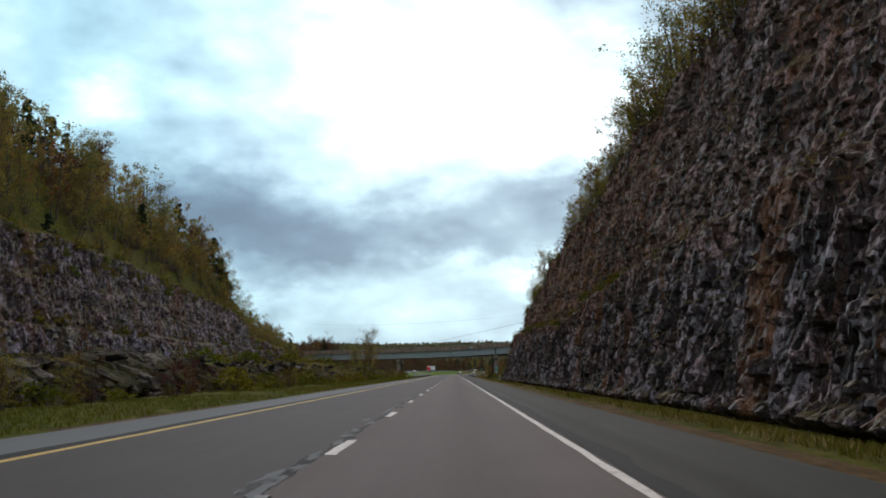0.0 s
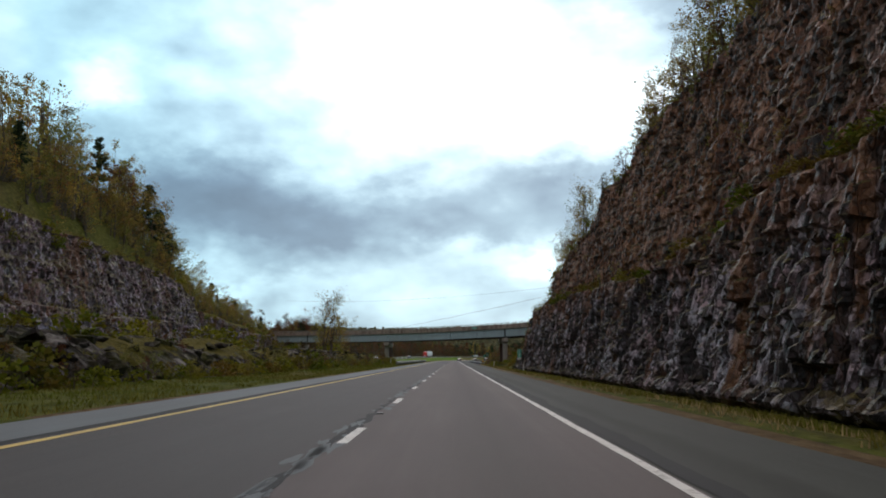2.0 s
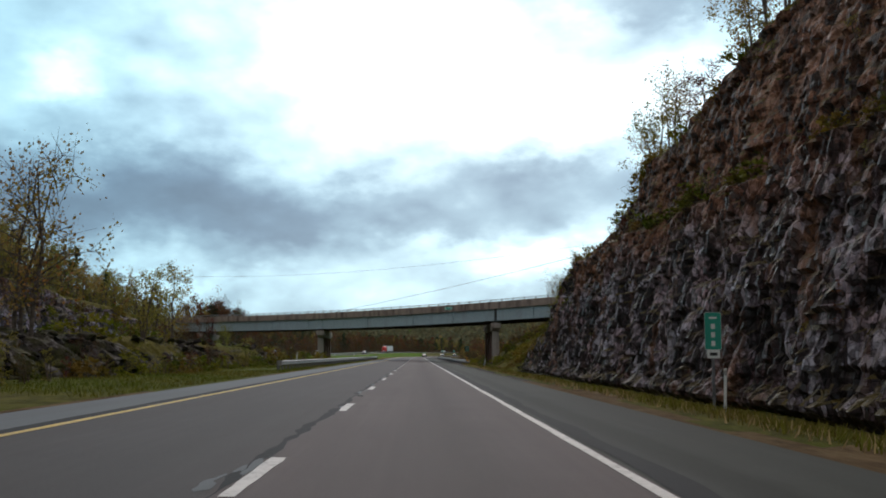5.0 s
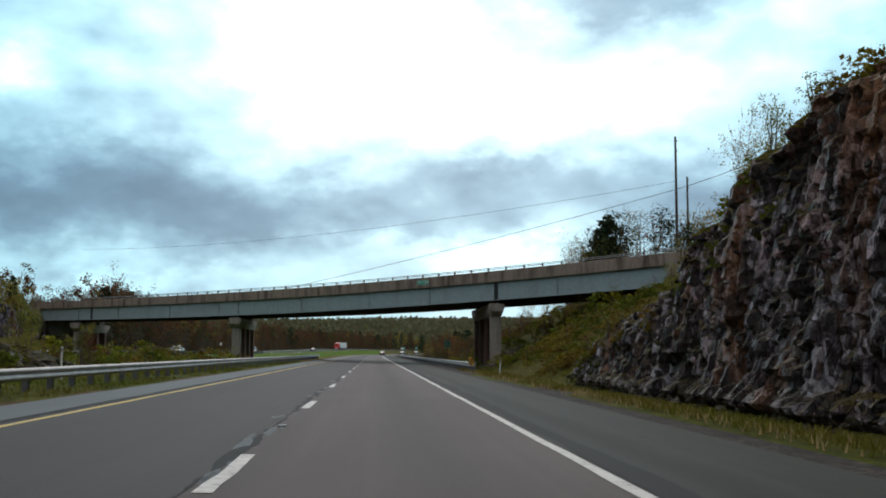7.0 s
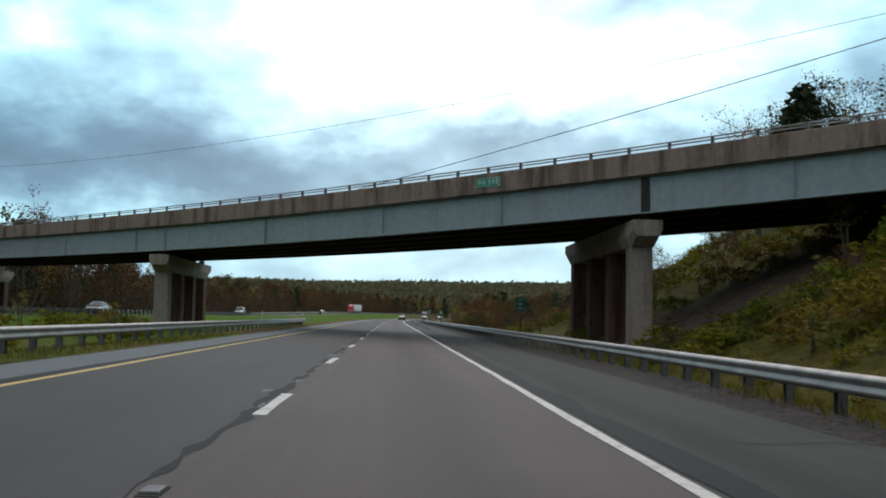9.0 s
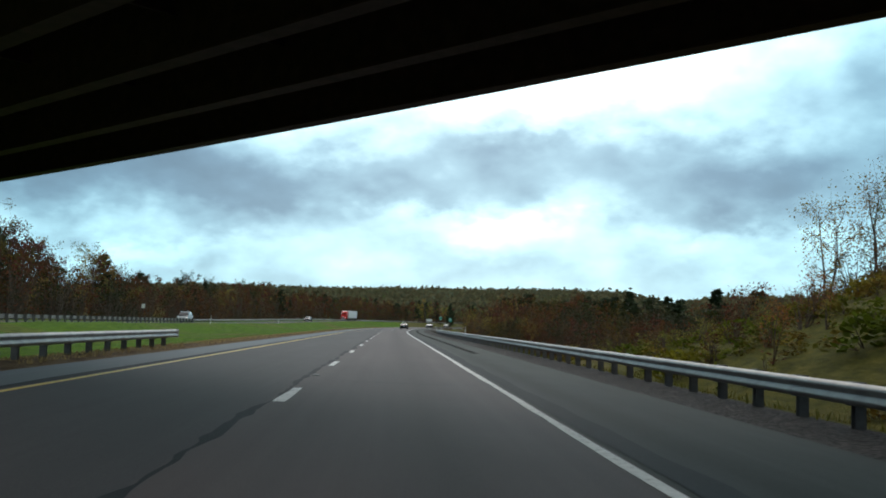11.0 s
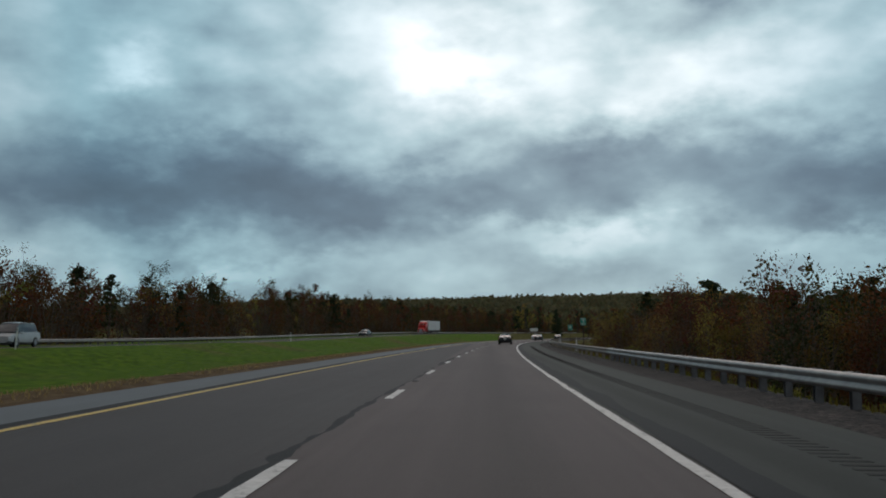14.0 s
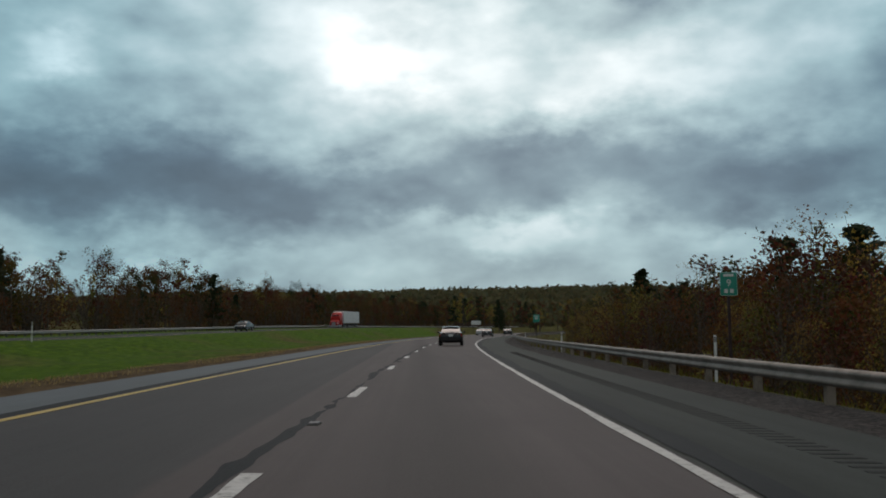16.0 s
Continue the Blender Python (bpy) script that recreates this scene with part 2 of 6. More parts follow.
def b_asphalt(base, warm=(1, 0.97, 0.95), streaks=True, rubber=False):
    def build(m):
        p = m.place()
        big = m.noise(m.place((0.5, 0.05, 1)), 1.0, 4, 0.6)
        grain = m.noise(p, 55, 2, 0.7)
        blot = m.noise(p, 0.35, 4, 0.6)
        k = m.math("ADD", m.math("MULTIPLY", big, 0.55), m.math("MULTIPLY", grain, 0.35))
        k = m.math("ADD", k, m.math("MULTIPLY", blot, 0.25))
        streak = m.noise(m.place((3.2, 0.035, 1)), 1.0, 5, 0.7)
        k = m.math("ADD", k, m.math("MULTIPLY", m.math("SUBTRACT", streak, 0.5), 0.45))
        c = m.ramp(k, [(0.35, tuple(base * 0.78 * w for w in warm)), (0.58, tuple(base * w for w in warm)), (0.8, tuple(base * 1.3 * w for w in warm))])
        if streaks:
            lane = m.axis(m.place(), 0)
            w = m.math("ADD", lane, m.math("MULTIPLY", m.math("SUBTRACT", blot, 0.5), 0.5))
            oil = m.math("SUBTRACT", 1.0, m.math("MULTIPLY", m.math("ABSOLUTE", m.math("ADD", w, -0.25)), 1.1), True)
            c = m.mix(m.math("MULTIPLY", oil, 0.8), c, tuple(base * 0.62 * v for v in warm))
            # the passing lane was laid separately, a little darker and cooler
            c = m.mix(m.ramp(m.math("ADD", m.math("MULTIPLY", lane, 0.1), 0.5), [(0.296, 1.0), (0.304, 0.0)]), c, m.mix(1.0, c, (0.57, 0.66, 0.69), "MULTIPLY"))
        if rubber:
            # a band darkened by tyres beside the lane
            off = m.math("ABSOLUTE", m.math("ADD", m.math("ADD", m.axis(p, 0), m.math("MULTIPLY", m.math("SUBTRACT", blot, 0.5), 0.6)), -2.88))
            c = m.mix(m.ramp(off, [(0.12, 0.45), (0.42, 0.0)]), c, tuple(base * 0.45 * v for v in warm))
        m.color(c)
        m.rough(m.ramp(grain, [(0.2, 0.62), (0.8, 0.9)]))
        m.bump(grain, 0.35, 0.006)
    return build


ASPHALT = material("worn_asphalt", b_asphalt(0.074, (1.18, 0.97, 0.96)), 0.8, 0, 0.35)
SHOULDER = material("pale_shoulder_asphalt", b_asphalt(0.056, (0.92, 1.06, 0.97), False, True), 0.8, 0, 0.12)
PALE = material("pale_inner_shoulder", b_asphalt(0.12, (0.82, 1.02, 1.15), False))
SEALER = material("tar_sealer", b_asphalt(0.025, (0.86, 1.0, 1.14), False), 0.6, 0, 0.15)


def b_marking(c):
    def build(m):
        p = m.place()
        wear = m.math("ADD", m.math("MULTIPLY", m.noise(p, 9, 5, 0.7), 0.7), m.math("MULTIPLY", m.noise(p, 1.1, 3), 0.3))
        m.color(m.ramp(wear, [(0.36, (0.2, 0.2, 0.19)), (0.45, tuple(v * 0.8 for v in c)), (0.62, c)]))
        m.bump(wear, 0.2, 0.004)
    return build


WHITE_LINE = material("white_road_paint", b_marking((0.72, 0.72, 0.70)), 0.6)
YELLOW_LINE = material("yellow_road_paint", b_marking((0.74, 0.54, 0.13)), 0.6)


def b_ground(m):
    p = m.place()
    big = m.noise(m.place((0.05, 0.05, 0.05)), 1.0, 5, 0.6)
    fine = m.noise(m.place((1, 0.35, 1)), 2.3, 6, 0.7)
    grass = m.ramp(fine, [(0.3, (0.026, 0.060, 0.003)), (0.5, (0.068, 0.150, 0.003)), (0.7, (0.135, 0.225, 0.006))])
    dry = m.ramp(fine, [(0.3, (0.07, 0.055, 0.02)), (0.7, (0.2, 0.15, 0.055))])
    olive = m.ramp(fine, [(0.3, (0.034, 0.030, 0.007)), (0.5, (0.082, 0.074, 0.014)), (0.7, (0.15, 0.12, 0.032))])
    east = m.ramp(m.math("MULTIPLY", m.axis(p, 0), 0.02), [(0.09, 0.0), (0.12, 0.9)])
    west = m.ramp(m.math("MULTIPLY", m.axis(p, 0), -0.01), [(0.46, 0.0), (0.52, 0.9)])
    cutting = m.ramp(m.math("MULTIPLY", m.axis(p, 1), 0.002), [(0.60, 0.7), (0.70, 0.0)])
    grass = m.mix(m.math("MAXIMUM", cutting, m.math("MAXIMUM", east, west)), grass, olive)
    m.color(m.mix(m.ramp(big, [(0.52, 0.0), (0.7, 0.8)]), grass, dry))
    m.bump(m.noise(p, 14, 4, 0.7), 0.9, 0.08)


GROUND = material("rough_grass_ground", b_ground, 0.95, 0, 0.1)


def b_verge(m):
    fine = m.noise(m.place((1, 0.3, 1)), 3.0, 6, 0.7)
    m.color(m.ramp(fine, [(0.3, (0.06, 0.038, 0.020)), (0.5, (0.125, 0.085, 0.044)), (0.7, (0.20, 0.145, 0.075))]))
    m.bump(m.noise(m.place(), 20, 4, 0.7), 0.9, 0.05)


VERGE = material("dry_earth_verge", b_verge, 0.95, 0, 0.1)


# bare brown earth, darkened so that it carries the bridge's shadow
def b_shaded_earth(m):
    fine = m.noise(m.place(), 1.6, 6, 0.7)
    m.color(m.ramp(fine, [(0.3, (0.028, 0.020, 0.016)), (0.5, (0.065, 0.046, 0.035)), (0.72, (0.14, 0.105, 0.075))]))
    m.bump(m.noise(m.place(), 7, 5, 0.7), 1.0, 0.1)


SHADED_EARTH = material("shaded_bare_earth", b_shaded_earth, 0.95, 0, 0.1)


def b_rock(hue, brown):
    def build(m):
        p = m.place()
        fine = m.noise(p, 4.0, 6, 0.7)
        colm = m.axis(m.voronoi(m.place((1.0, 1.0, 0.3)), 0.9, "F1", "Color"), 0)
        blk = m.axis(m.voronoi(m.place((1.0, 1.0, 0.6)), 2.0, "F1", "Color"), 0)
        chip = m.axis(m.voronoi(m.place((1.0, 1.0, 0.8)), 4.6, "F1", "Color"), 1)
        k = m.math("ADD", m.math("MULTIPLY", colm, 0.22), m.math("ADD", m.math("MULTIPLY", blk, 0.26), m.math("ADD", m.math("MULTIPLY", chip, 0.24), m.math("MULTIPLY", fine, 0.30))))
        grey = m.ramp(k, [(0.34, (0.005, 0.003, 0.004)), (0.47, (0.022, 0.016, 0.018)), (0.56, (0.066, 0.055, 0.064)), (0.63, (0.24, 0.26, 0.31)), (0.73, (0.60, 0.68, 0.78))])
        tint = m.noise(m.place((0.14, 0.14, 0.3)), 1.0, 4, 0.6)
        grey = m.mix(m.ramp(tint, [(0.46, 0.0), (0.62, 0.5)]), grey, m.mix(1.0, grey, (1.4, 0.8, 0.72), "MULTIPLY"))
        # weathered brown beds high on the face, with grey-green ones between
        warm = m.ramp(k, [(0.32, (0.014, 0.007, 0.005)), (0.46, (0.085, 0.036, 0.018)), (0.57, (0.22, 0.098, 0.046)), (0.72, (0.45, 0.27, 0.16))])
        bed = m.noise(m.place((0.05, 0.05, 0.9)), 1.0, 4, 0.6)
        warm = m.mix(m.ramp(bed, [(0.53, 0.0), (0.66, 0.6)]), warm, m.ramp(k, [(0.3, (0.03, 0.03, 0.024)), (0.55, (0.13, 0.128, 0.105)), (0.75, (0.30, 0.30, 0.27))]))
        rise = m.math("ADD", m.math("MULTIPLY", m.axis(p, 2), 0.04), m.math("MULTIPLY", m.math("SUBTRACT", m.noise(m.place((0.09, 0.09, 0.12)), 1.0, 5, 0.6), 0.5), 0.36))
        far_on = m.ramp(m.math("MULTIPLY", m.axis(p, 1), 0.005), [(0.4, 0.35), (0.62, 1.0)])
        c = m.mix(m.math("MULTIPLY", m.ramp(rise, [(0.26, 0.0), (0.37, brown)]), far_on), grey, warm)
        run = m.noise(m.place((0.23, 0.23, 0.022)), 1.0, 6, 0.6, 0.5)
        c = m.mix(m.ramp(run, [(0.54, 0.0), (0.62, 0.85)]), c, m.ramp(k, [(0.3, (0.035, 0.018, 0.009)), (0.5, (0.17, 0.075, 0.028)), (0.72, (0.36, 0.19, 0.08))]))
        up = m.axis(m.geo.outputs["Normal"], 2)
        moss = m.math("MULTIPLY", m.ramp(up, [(0.3, 0.0), (0.6, 1.0)]), m.ramp(m.noise(m.place((0.12, 0.12, 0.2)), 1.0, 5, 0.6), [(0.36, 0.0), (0.54, 1.0)]))
        c = m.mix(moss, c, m.ramp(fine, [(0.3, (0.035, 0.033, 0.005)), (0.7, (0.165, 0.14, 0.022))]))
        m.color(m.mix(1.0, c, hue, "MULTIPLY"))
        m.rough(m.ramp(chip, [(0.3, 0.45), (0.7, 0.85)]))
        joint = m.ramp(m.voronoi(m.place((1.0, 1.0, 0.3)), 1.9, "DISTANCE_TO_EDGE"), [(0.0, 0.0), (0.06, 1.0)])
        crack = m.ramp(m.voronoi(m.place((1.0, 1.0, 0.7)), 4.2, "DISTANCE_TO_EDGE"), [(0.0, 0.0), (0.08, 0.5)])
        m.bump(m.math("ADD", m.math("ADD", joint, crack), m.math("MULTIPLY", fine, 0.45)), 0.9, 0.08)
    return build


ROCK = material("dark_layered_rock", b_rock((0.80, 0.68, 0.68), 0.95), 0.6, 0, 0.5)
ROCK_BLUE = material("blue_grey_columnar_rock", b_rock((0.66, 0.57, 0.68), 0.35), 0.7, 0, 0.4)


def b_ledge(m):
    p = m.place()
    k = m.math("ADD", m.math("MULTIPLY", m.noise(p, 3.5, 7, 0.7), 0.6), m.math("MULTIPLY", m.axis(m.voronoi(p, 1.4, "F1", "Color"), 0), 0.4))
    c = m.ramp(k, [(0.34, (0.004, 0.003, 0.003)), (0.5, (0.020, 0.015, 0.014)), (0.6, (0.065, 0.057, 0.054)), (0.72, (0.24, 0.23, 0.22))])
    c = m.mix(m.ramp(m.noise(p, 0.5, 5, 0.6), [(0.45, 0.0), (0.6, 0.9)]), c, m.ramp(k, [(0.3, (0.02, 0.024, 0.006)), (0.7, (0.075, 0.075, 0.02))]))
    m.color(c)
    m.bump(m.noise(p, 2.5, 8, 0.75), 1.0, 0.15)


def b_growth(m):
    fine = m.noise(m.place(), 2.6, 6, 0.7)
    m.color(m.ramp(fine, [(0.3, (0.045, 0.036, 0.012)), (0.5, (0.10, 0.092, 0.018)), (0.7, (0.17, 0.13, 0.04))]))
    m.bump(m.noise(m.place(), 9, 5, 0.7), 1.0, 0.12)


GROWTH = material("dead_grass_and_moss", b_growth, 0.95, 0, 0.1)
LEDGE_ROCK = material("dark_mossy_ledge_rock", b_ledge, 0.9, 0, 0.2)


def b_concrete(base, stain=(0.13, 0.085, 0.06), amount=0.7):
    def build(m):
        p = m.place()
        fine = m.noise(p, 3.0, 7, 0.65)
        run = m.noise(m.place((1.2, 1.2, 0.16)), 1.0, 5, 0.6)
        c = m.ramp(fine, [(0.3, tuple(v * 0.8 for v in base)), (0.7, tuple(v * 1.12 for v in base))])
        c = m.mix(m.ramp(run, [(0.46, 0.0), (0.68, amount)]), c, stain)
        m.color(c)
        m.bump(m.noise(p, 18, 5, 0.7), 0.3, 0.012)
    return build


CONCRETE = material("stained_concrete", b_concrete((0.29, 0.25, 0.22)), 0.9, 0, 0.25)
# rust-stained concrete, its base darkened to hold the shade below the deck
STAINED_SHADED = material("stained_shaded_concrete", b_concrete((0.125, 0.07, 0.056), (0.04, 0.02, 0.019), 0.9), 0.9, 0, 0.25)
PARAPET = material("weathered_parapet_concrete", b_concrete((0.275, 0.215, 0.18), (0.075, 0.05, 0.042), 0.85), 0.9, 0, 0.25)


def b_girder(m):
    p = m.place()
    fine = m.noise(p, 2.5, 6, 0.6)
    run = m.noise(m.place((0.7, 0.7, 0.1)), 1.0, 5, 0.6)
    c = m.ramp(fine, [(0.3, (0.235, 0.30, 0.325)), (0.7, (0.31, 0.38, 0.405))])
    c = m.mix(m.ramp(run, [(0.52, 0.0), (0.72, 0.45)]), c, (0.19, 0.20, 0.19))
    c = m.mix(m.ramp(m.noise(p, 6, 6, 0.7), [(0.68, 0.0), (0.78, 0.7)]), c, (0.13, 0.06, 0.03))
    m.color(c)


GIRDER = material("blue_grey_steel_paint", b_girder, 0.5, 0, 0.4)
GALV = paint("galvanised_steel", (0.34, 0.325, 0.315), 0.5, 0.6, 0.16, 2.0)
POST_STEEL = paint("dull_galvanised_post", (0.16, 0.16, 0.17), 0.55, 0.5, 0.2, 4.0)
DULL_GALV = paint("brown_weathered_galvanising", (0.26, 0.225, 0.195), 0.6, 0.45, 0.2, 2.0)
POST_WOOD = paint("pale_timber_post", (0.27, 0.23, 0.19), 0.9, 0, 0.25, 4.0, 0.1)
# dark rusty steel; under the bridge its colour also carries the shade
DARK_STEEL = paint("rusty_shaded_steel", (0.05, 0.026, 0.026), 0.75, 0.1, 0.25, 3.0)
BARK = paint("grey_brown_bark", (0.13, 0.105, 0.085), 0.95, 0, 0.35, 5.0, 0.1)
POLE_WOOD = paint("weathered_pole_wood", (0.09, 0.07, 0.055), 0.9, 0, 0.3, 4.0, 0.1)
GREEN_SIGN = paint("green_sign_sheeting", (0.012, 0.29, 0.21), 0.45, 0, 0.06, 2.0)
WHITE_SIGN = paint("white_sign_sheeting", (0.7, 0.72, 0.7), 0.45, 0, 0.06, 2.0)
YELLOW_SIGN = paint("amber_sign_sheeting", (0.9, 0.42, 0.02), 0.45, 0, 0.06, 2.0)
BLACK = paint("black_matt", (0.015, 0.015, 0.016), 0.6, 0, 0.2, 3.0)
CABLE = paint("black_cable", (0.03, 0.03, 0.03), 0.6, 0, 0.1, 3.0)


def b_leaf(stops, through_light=0.42):
    def build(m):
        spread = m.ramp(m.noise(m.place((0.15, 0.15, 0.09)), 1.0, 1.5), [(0.36, 0.0), (0.64, 1.0)])
        pick = m.math("ADD", m.math("MULTIPLY", m.info.outputs["Random"], 0.35), m.math("MULTIPLY", spread, 0.65))
        tone = m.ramp(pick, stops)
        each = m.ramp(m.geo.outputs["Random Per Island"], [(0.0, 0.7), (0.6, 1.0), (1.0, 1.3)])
        c = m.mix(1.0, tone, each, "MULTIPLY")
        m.color(c)
        tr = m.N.new("ShaderNodeBsdfTranslucent")
        mixer = m.N.new("ShaderNodeMixShader")
        mixer.inputs[0].default_value = through_light
        m.L.new(c, tr.inputs[0])
        m.L.new(m.bsdf.outputs[0], mixer.inputs[1])
        m.L.new(tr.outputs[0], mixer.inputs[2])
        m.L.new(mixer.outputs[0], m.N["Material Output"].inputs[0])
    return build


LEAF = material("autumn_leaves", b_leaf([(0.0, (0.222, 0.211, 0.044)), (0.25, (0.145, 0.162, 0.037)), (0.45, (0.340, 0.259, 0.051)), (0.62, (0.290, 0.162, 0.051)), (0.8, (0.170, 0.179, 0.041)), (0.92, (0.324, 0.106, 0.037)), (1.0, (0.442, 0.308, 0.058))]), 0.7, 0, 0.25)
LEAF_GREEN = material("olive_leaves", b_leaf([(0.0, (0.204, 0.203, 0.038)), (0.4, (0.290, 0.235, 0.050)), (0.7, (0.161, 0.194, 0.038)), (1.0, (0.358, 0.244, 0.058))]), 0.7, 0, 0.25)
LEAF_RUST = material("rust_leaves", b_leaf([(0.0, (0.031, 0.048, 0.012)), (0.16, (0.101, 0.077, 0.017)), (0.34, (0.160, 0.050, 0.018)), (0.5, (0.075, 0.050, 0.026)), (0.64, (0.144, 0.028, 0.024)), (0.76, (0.053, 0.064, 0.015)), (0.9, (0.165, 0.112, 0.018)), (1.0, (0.095, 0.041, 0.031))], 0.25), 0.7, 0, 0.15)
LEAF_WEED = material("yellow_olive_weeds", b_leaf([(0.0, (0.12, 0.165, 0.010)), (0.3, (0.20, 0.18, 0.015)), (0.55, (0.085, 0.125, 0.010)), (0.8, (0.18, 0.11, 0.022)), (1.0, (0.21, 0.19, 0.018))], 0.3), 0.8, 0, 0.15)
LEAF_TWIG = material("red_brown_twigs", b_leaf([(0.0, (0.128, 0.077, 0.035)), (0.3, (0.160, 0.069, 0.028)), (0.5, (0.090, 0.073, 0.028)), (0.75, (0.139, 0.041, 0.031)), (1.0, (0.191, 0.133, 0.029))], 0.25), 0.85, 0, 0.1)
LEAF_DARK = material("deep_green_leaves", b_leaf([(0.0, (0.026, 0.036, 0.012)), (1.0, (0.042, 0.046, 0.015))], 0.22), 0.7, 0, 0.2)
NEEDLES = material("pine_needles", b_leaf([(0.0, (0.022, 0.038, 0.016)), (1.0, (0.038, 0.054, 0.022))], 0.22), 0.7, 0, 0.2)
GRASS = material("verge_grass_blades", b_leaf([(0.0, (0.095, 0.13, 0.012)), (0.5, (0.145, 0.14, 0.020)), (1.0, (0.18, 0.135, 0.034))], 0.3), 0.8, 0, 0.15)
DRY_GRASS = material("dry_grass_blades", b_leaf([(0.0, (0.4, 0.3, 0.14)), (1.0, (0.34, 0.25, 0.12))]), 0.8, 0, 0.15)


# ---- mesh helpers ----
def mesh_of(name, verts, faces, mats, face_mats=None, smooth_faces=False):
    me = bpy.data.meshes.new(name)
    me.from_pydata([tuple(v) for v in verts], [], faces)
    for m in mats if isinstance(mats, (list, tuple)) else [mats]:
        me.materials.append(m)
    if face_mats is not None:
        me.polygons.foreach_set("material_index", np.asarray(face_mats, np.int32))
    if smooth_faces:
        me.polygons.foreach_set("use_smooth", np.ones(len(me.polygons), bool))
    me.update()
    return me


def quads(name, verts, quad_index, mat, smooth_faces=False, face_mats=None):
    """A mesh of quads from numpy arrays (n, 3) and (m, 4)."""
    me = bpy.data.meshes.new(name)
    nq = len(quad_index)
    me.vertices.add(len(verts))
    me.vertices.foreach_set("co", np.asarray(verts, np.float32).ravel())
    me.loops.add(nq * 4)
    me.loops.foreach_set("vertex_index", np.asarray(quad_index, np.int32).ravel())
    me.polygons.add(nq)
    me.polygons.foreach_set("loop_start", np.arange(0, nq * 4, 4, dtype=np.int32))
    for m in mat if isinstance(mat, (list, tuple)) else [mat]:
        me.materials.append(m)
    if face_mats is not None:
        me.polygons.foreach_set("material_index", np.asarray(face_mats, np.int32))
    me.polygons.foreach_set("use_smooth", np.full(nq, smooth_faces))
    me.update(calc_edges=True)
    return me


def grid_index(rows, cols, flip=False):
    i = np.arange(rows * cols).reshape(rows, cols)
    q = np.stack([i[:-1, :-1], i[:-1, 1:], i[1:, 1:], i[1:, :-1]], -1).reshape(-1, 4)
    return q[:, ::-1] if flip else q


def part(name, me, parent, label="", m=None):
    """A mesh as one object under a thing or a part."""
    ob = new(name, me)
    ob.parent = parent
    if m is not None:
        ob.matrix_basis = m
    if label:
        tagged(ob, label)
    return ob


def thing(name, label, category, m=None, group="", kind="", me=None):
    ob = new(name, me)
    if m is not None:
        ob.matrix_basis = m
    return tagged(ob, label, category, group, kind)


def box_bm(bm, size, at=(0, 0, 0), rot=None, bevel=0.0):
    made = bmesh.ops.create_cube(bm, size=1.0, matrix=Matrix.Translation(at) @ (rot or Matrix()) @ Matrix.Diagonal((*size, 1)))
    if bevel:
        edges = {e for v in made["verts"] for e in v.link_edges}
        bmesh.ops.bevel(bm, geom=list(edges), offset=bevel, segments=2, affect="EDGES", profile=0.6)


def box_mesh(name, size, mat, at=(0, 0, 0), bevel=0.01):
    bm = bmesh.new()
    box_bm(bm, size, at, None, bevel)
    return finish(name, bm, mat)


def finish(name, bm, mats, smooth_angle=None):
    me = bpy.data.meshes.new(name)
    bm.to_mesh(me)
    bm.free()
    for m in mats if isinstance(mats, (list, tuple)) else [mats]:
        me.materials.append(m)
    if smooth_angle is not None:
        me.polygons.foreach_set("use_smooth", np.ones(len(me.polygons), bool))
        me.set_sharp_from_angle(angle=radians(smooth_angle))
    return me


def tube_arrays(points, radii, sides=6):
    """Rings round a line of points: verts and quads."""
    pts = np.asarray(points, float)
    verts, idx = [], []
    for i, p in enumerate(pts):
        d = pts[min(i + 1, len(pts) - 1)] - pts[max(i - 1, 0)]
        d = d / (np.linalg.norm(d) + 1e-9)
        a = np.cross(d, (0.31, 0.95, 0.05) if abs(d[2]) > 0.9 else (0, 0, 1))
        a = a / (np.linalg.norm(a) + 1e-9)
        b = np.cross(d, a)
        for k in range(sides):
            w = 2 * math.pi * k / sides
            verts.append(p + radii[i] * (a * math.cos(w) + b * math.sin(w)))
    for i in range(len(pts) - 1):
        for k in range(sides):
            idx.append((i * sides + k, i * sides + (k + 1) % sides, (i + 1) * sides + (k + 1) % sides, (i + 1) * sides + k))
    return np.array(verts), np.array(idx, int)


def join_arrays(chunks):
    vs, qs, n = [], [], 0
    for v, q in chunks:
        vs.append(v)
        qs.append(q + n)
        n += len(v)
    return np.concatenate(vs), np.concatenate(qs)


def sweep(name, profile, s_list, lat0, mat, z_of, smooth_faces=False, closed=False):
    """A profile of (lateral, height) carried along the road."""
    s_list = np.asarray(s_list, float)
    pr = np.asarray(profile, float)
    if closed:
        pr = np.concatenate([pr, pr[:1]])
    S, P = np.meshgrid(s_list, np.arange(len(pr)), indexing="ij")
    lat = lat0 + pr[P, 0]
    x, y = plan(S, lat)
    z = z_of(S, lat) + pr[P, 1]
    return quads(name, np.stack([x, y, z], -1).reshape(-1, 3), grid_index(len(s_list), len(pr), True), mat, smooth_faces)


def b_gravel(m):
    p = m.place()
    st = m.voronoi(p, 14, "F1", "Color")
    k = m.math("ADD", m.math("MULTIPLY", m.axis(st, 0), 0.5), m.math("MULTIPLY", m.noise(p, 0.8, 5, 0.6), 0.5))
    m.color(m.ramp(k, [(0.25, (0.014, 0.012, 0.012)), (0.55, (0.038, 0.033, 0.032)), (0.8, (0.10, 0.085, 0.075))]))
    m.bump(m.voronoi(p, 14), 0.8, 0.05)


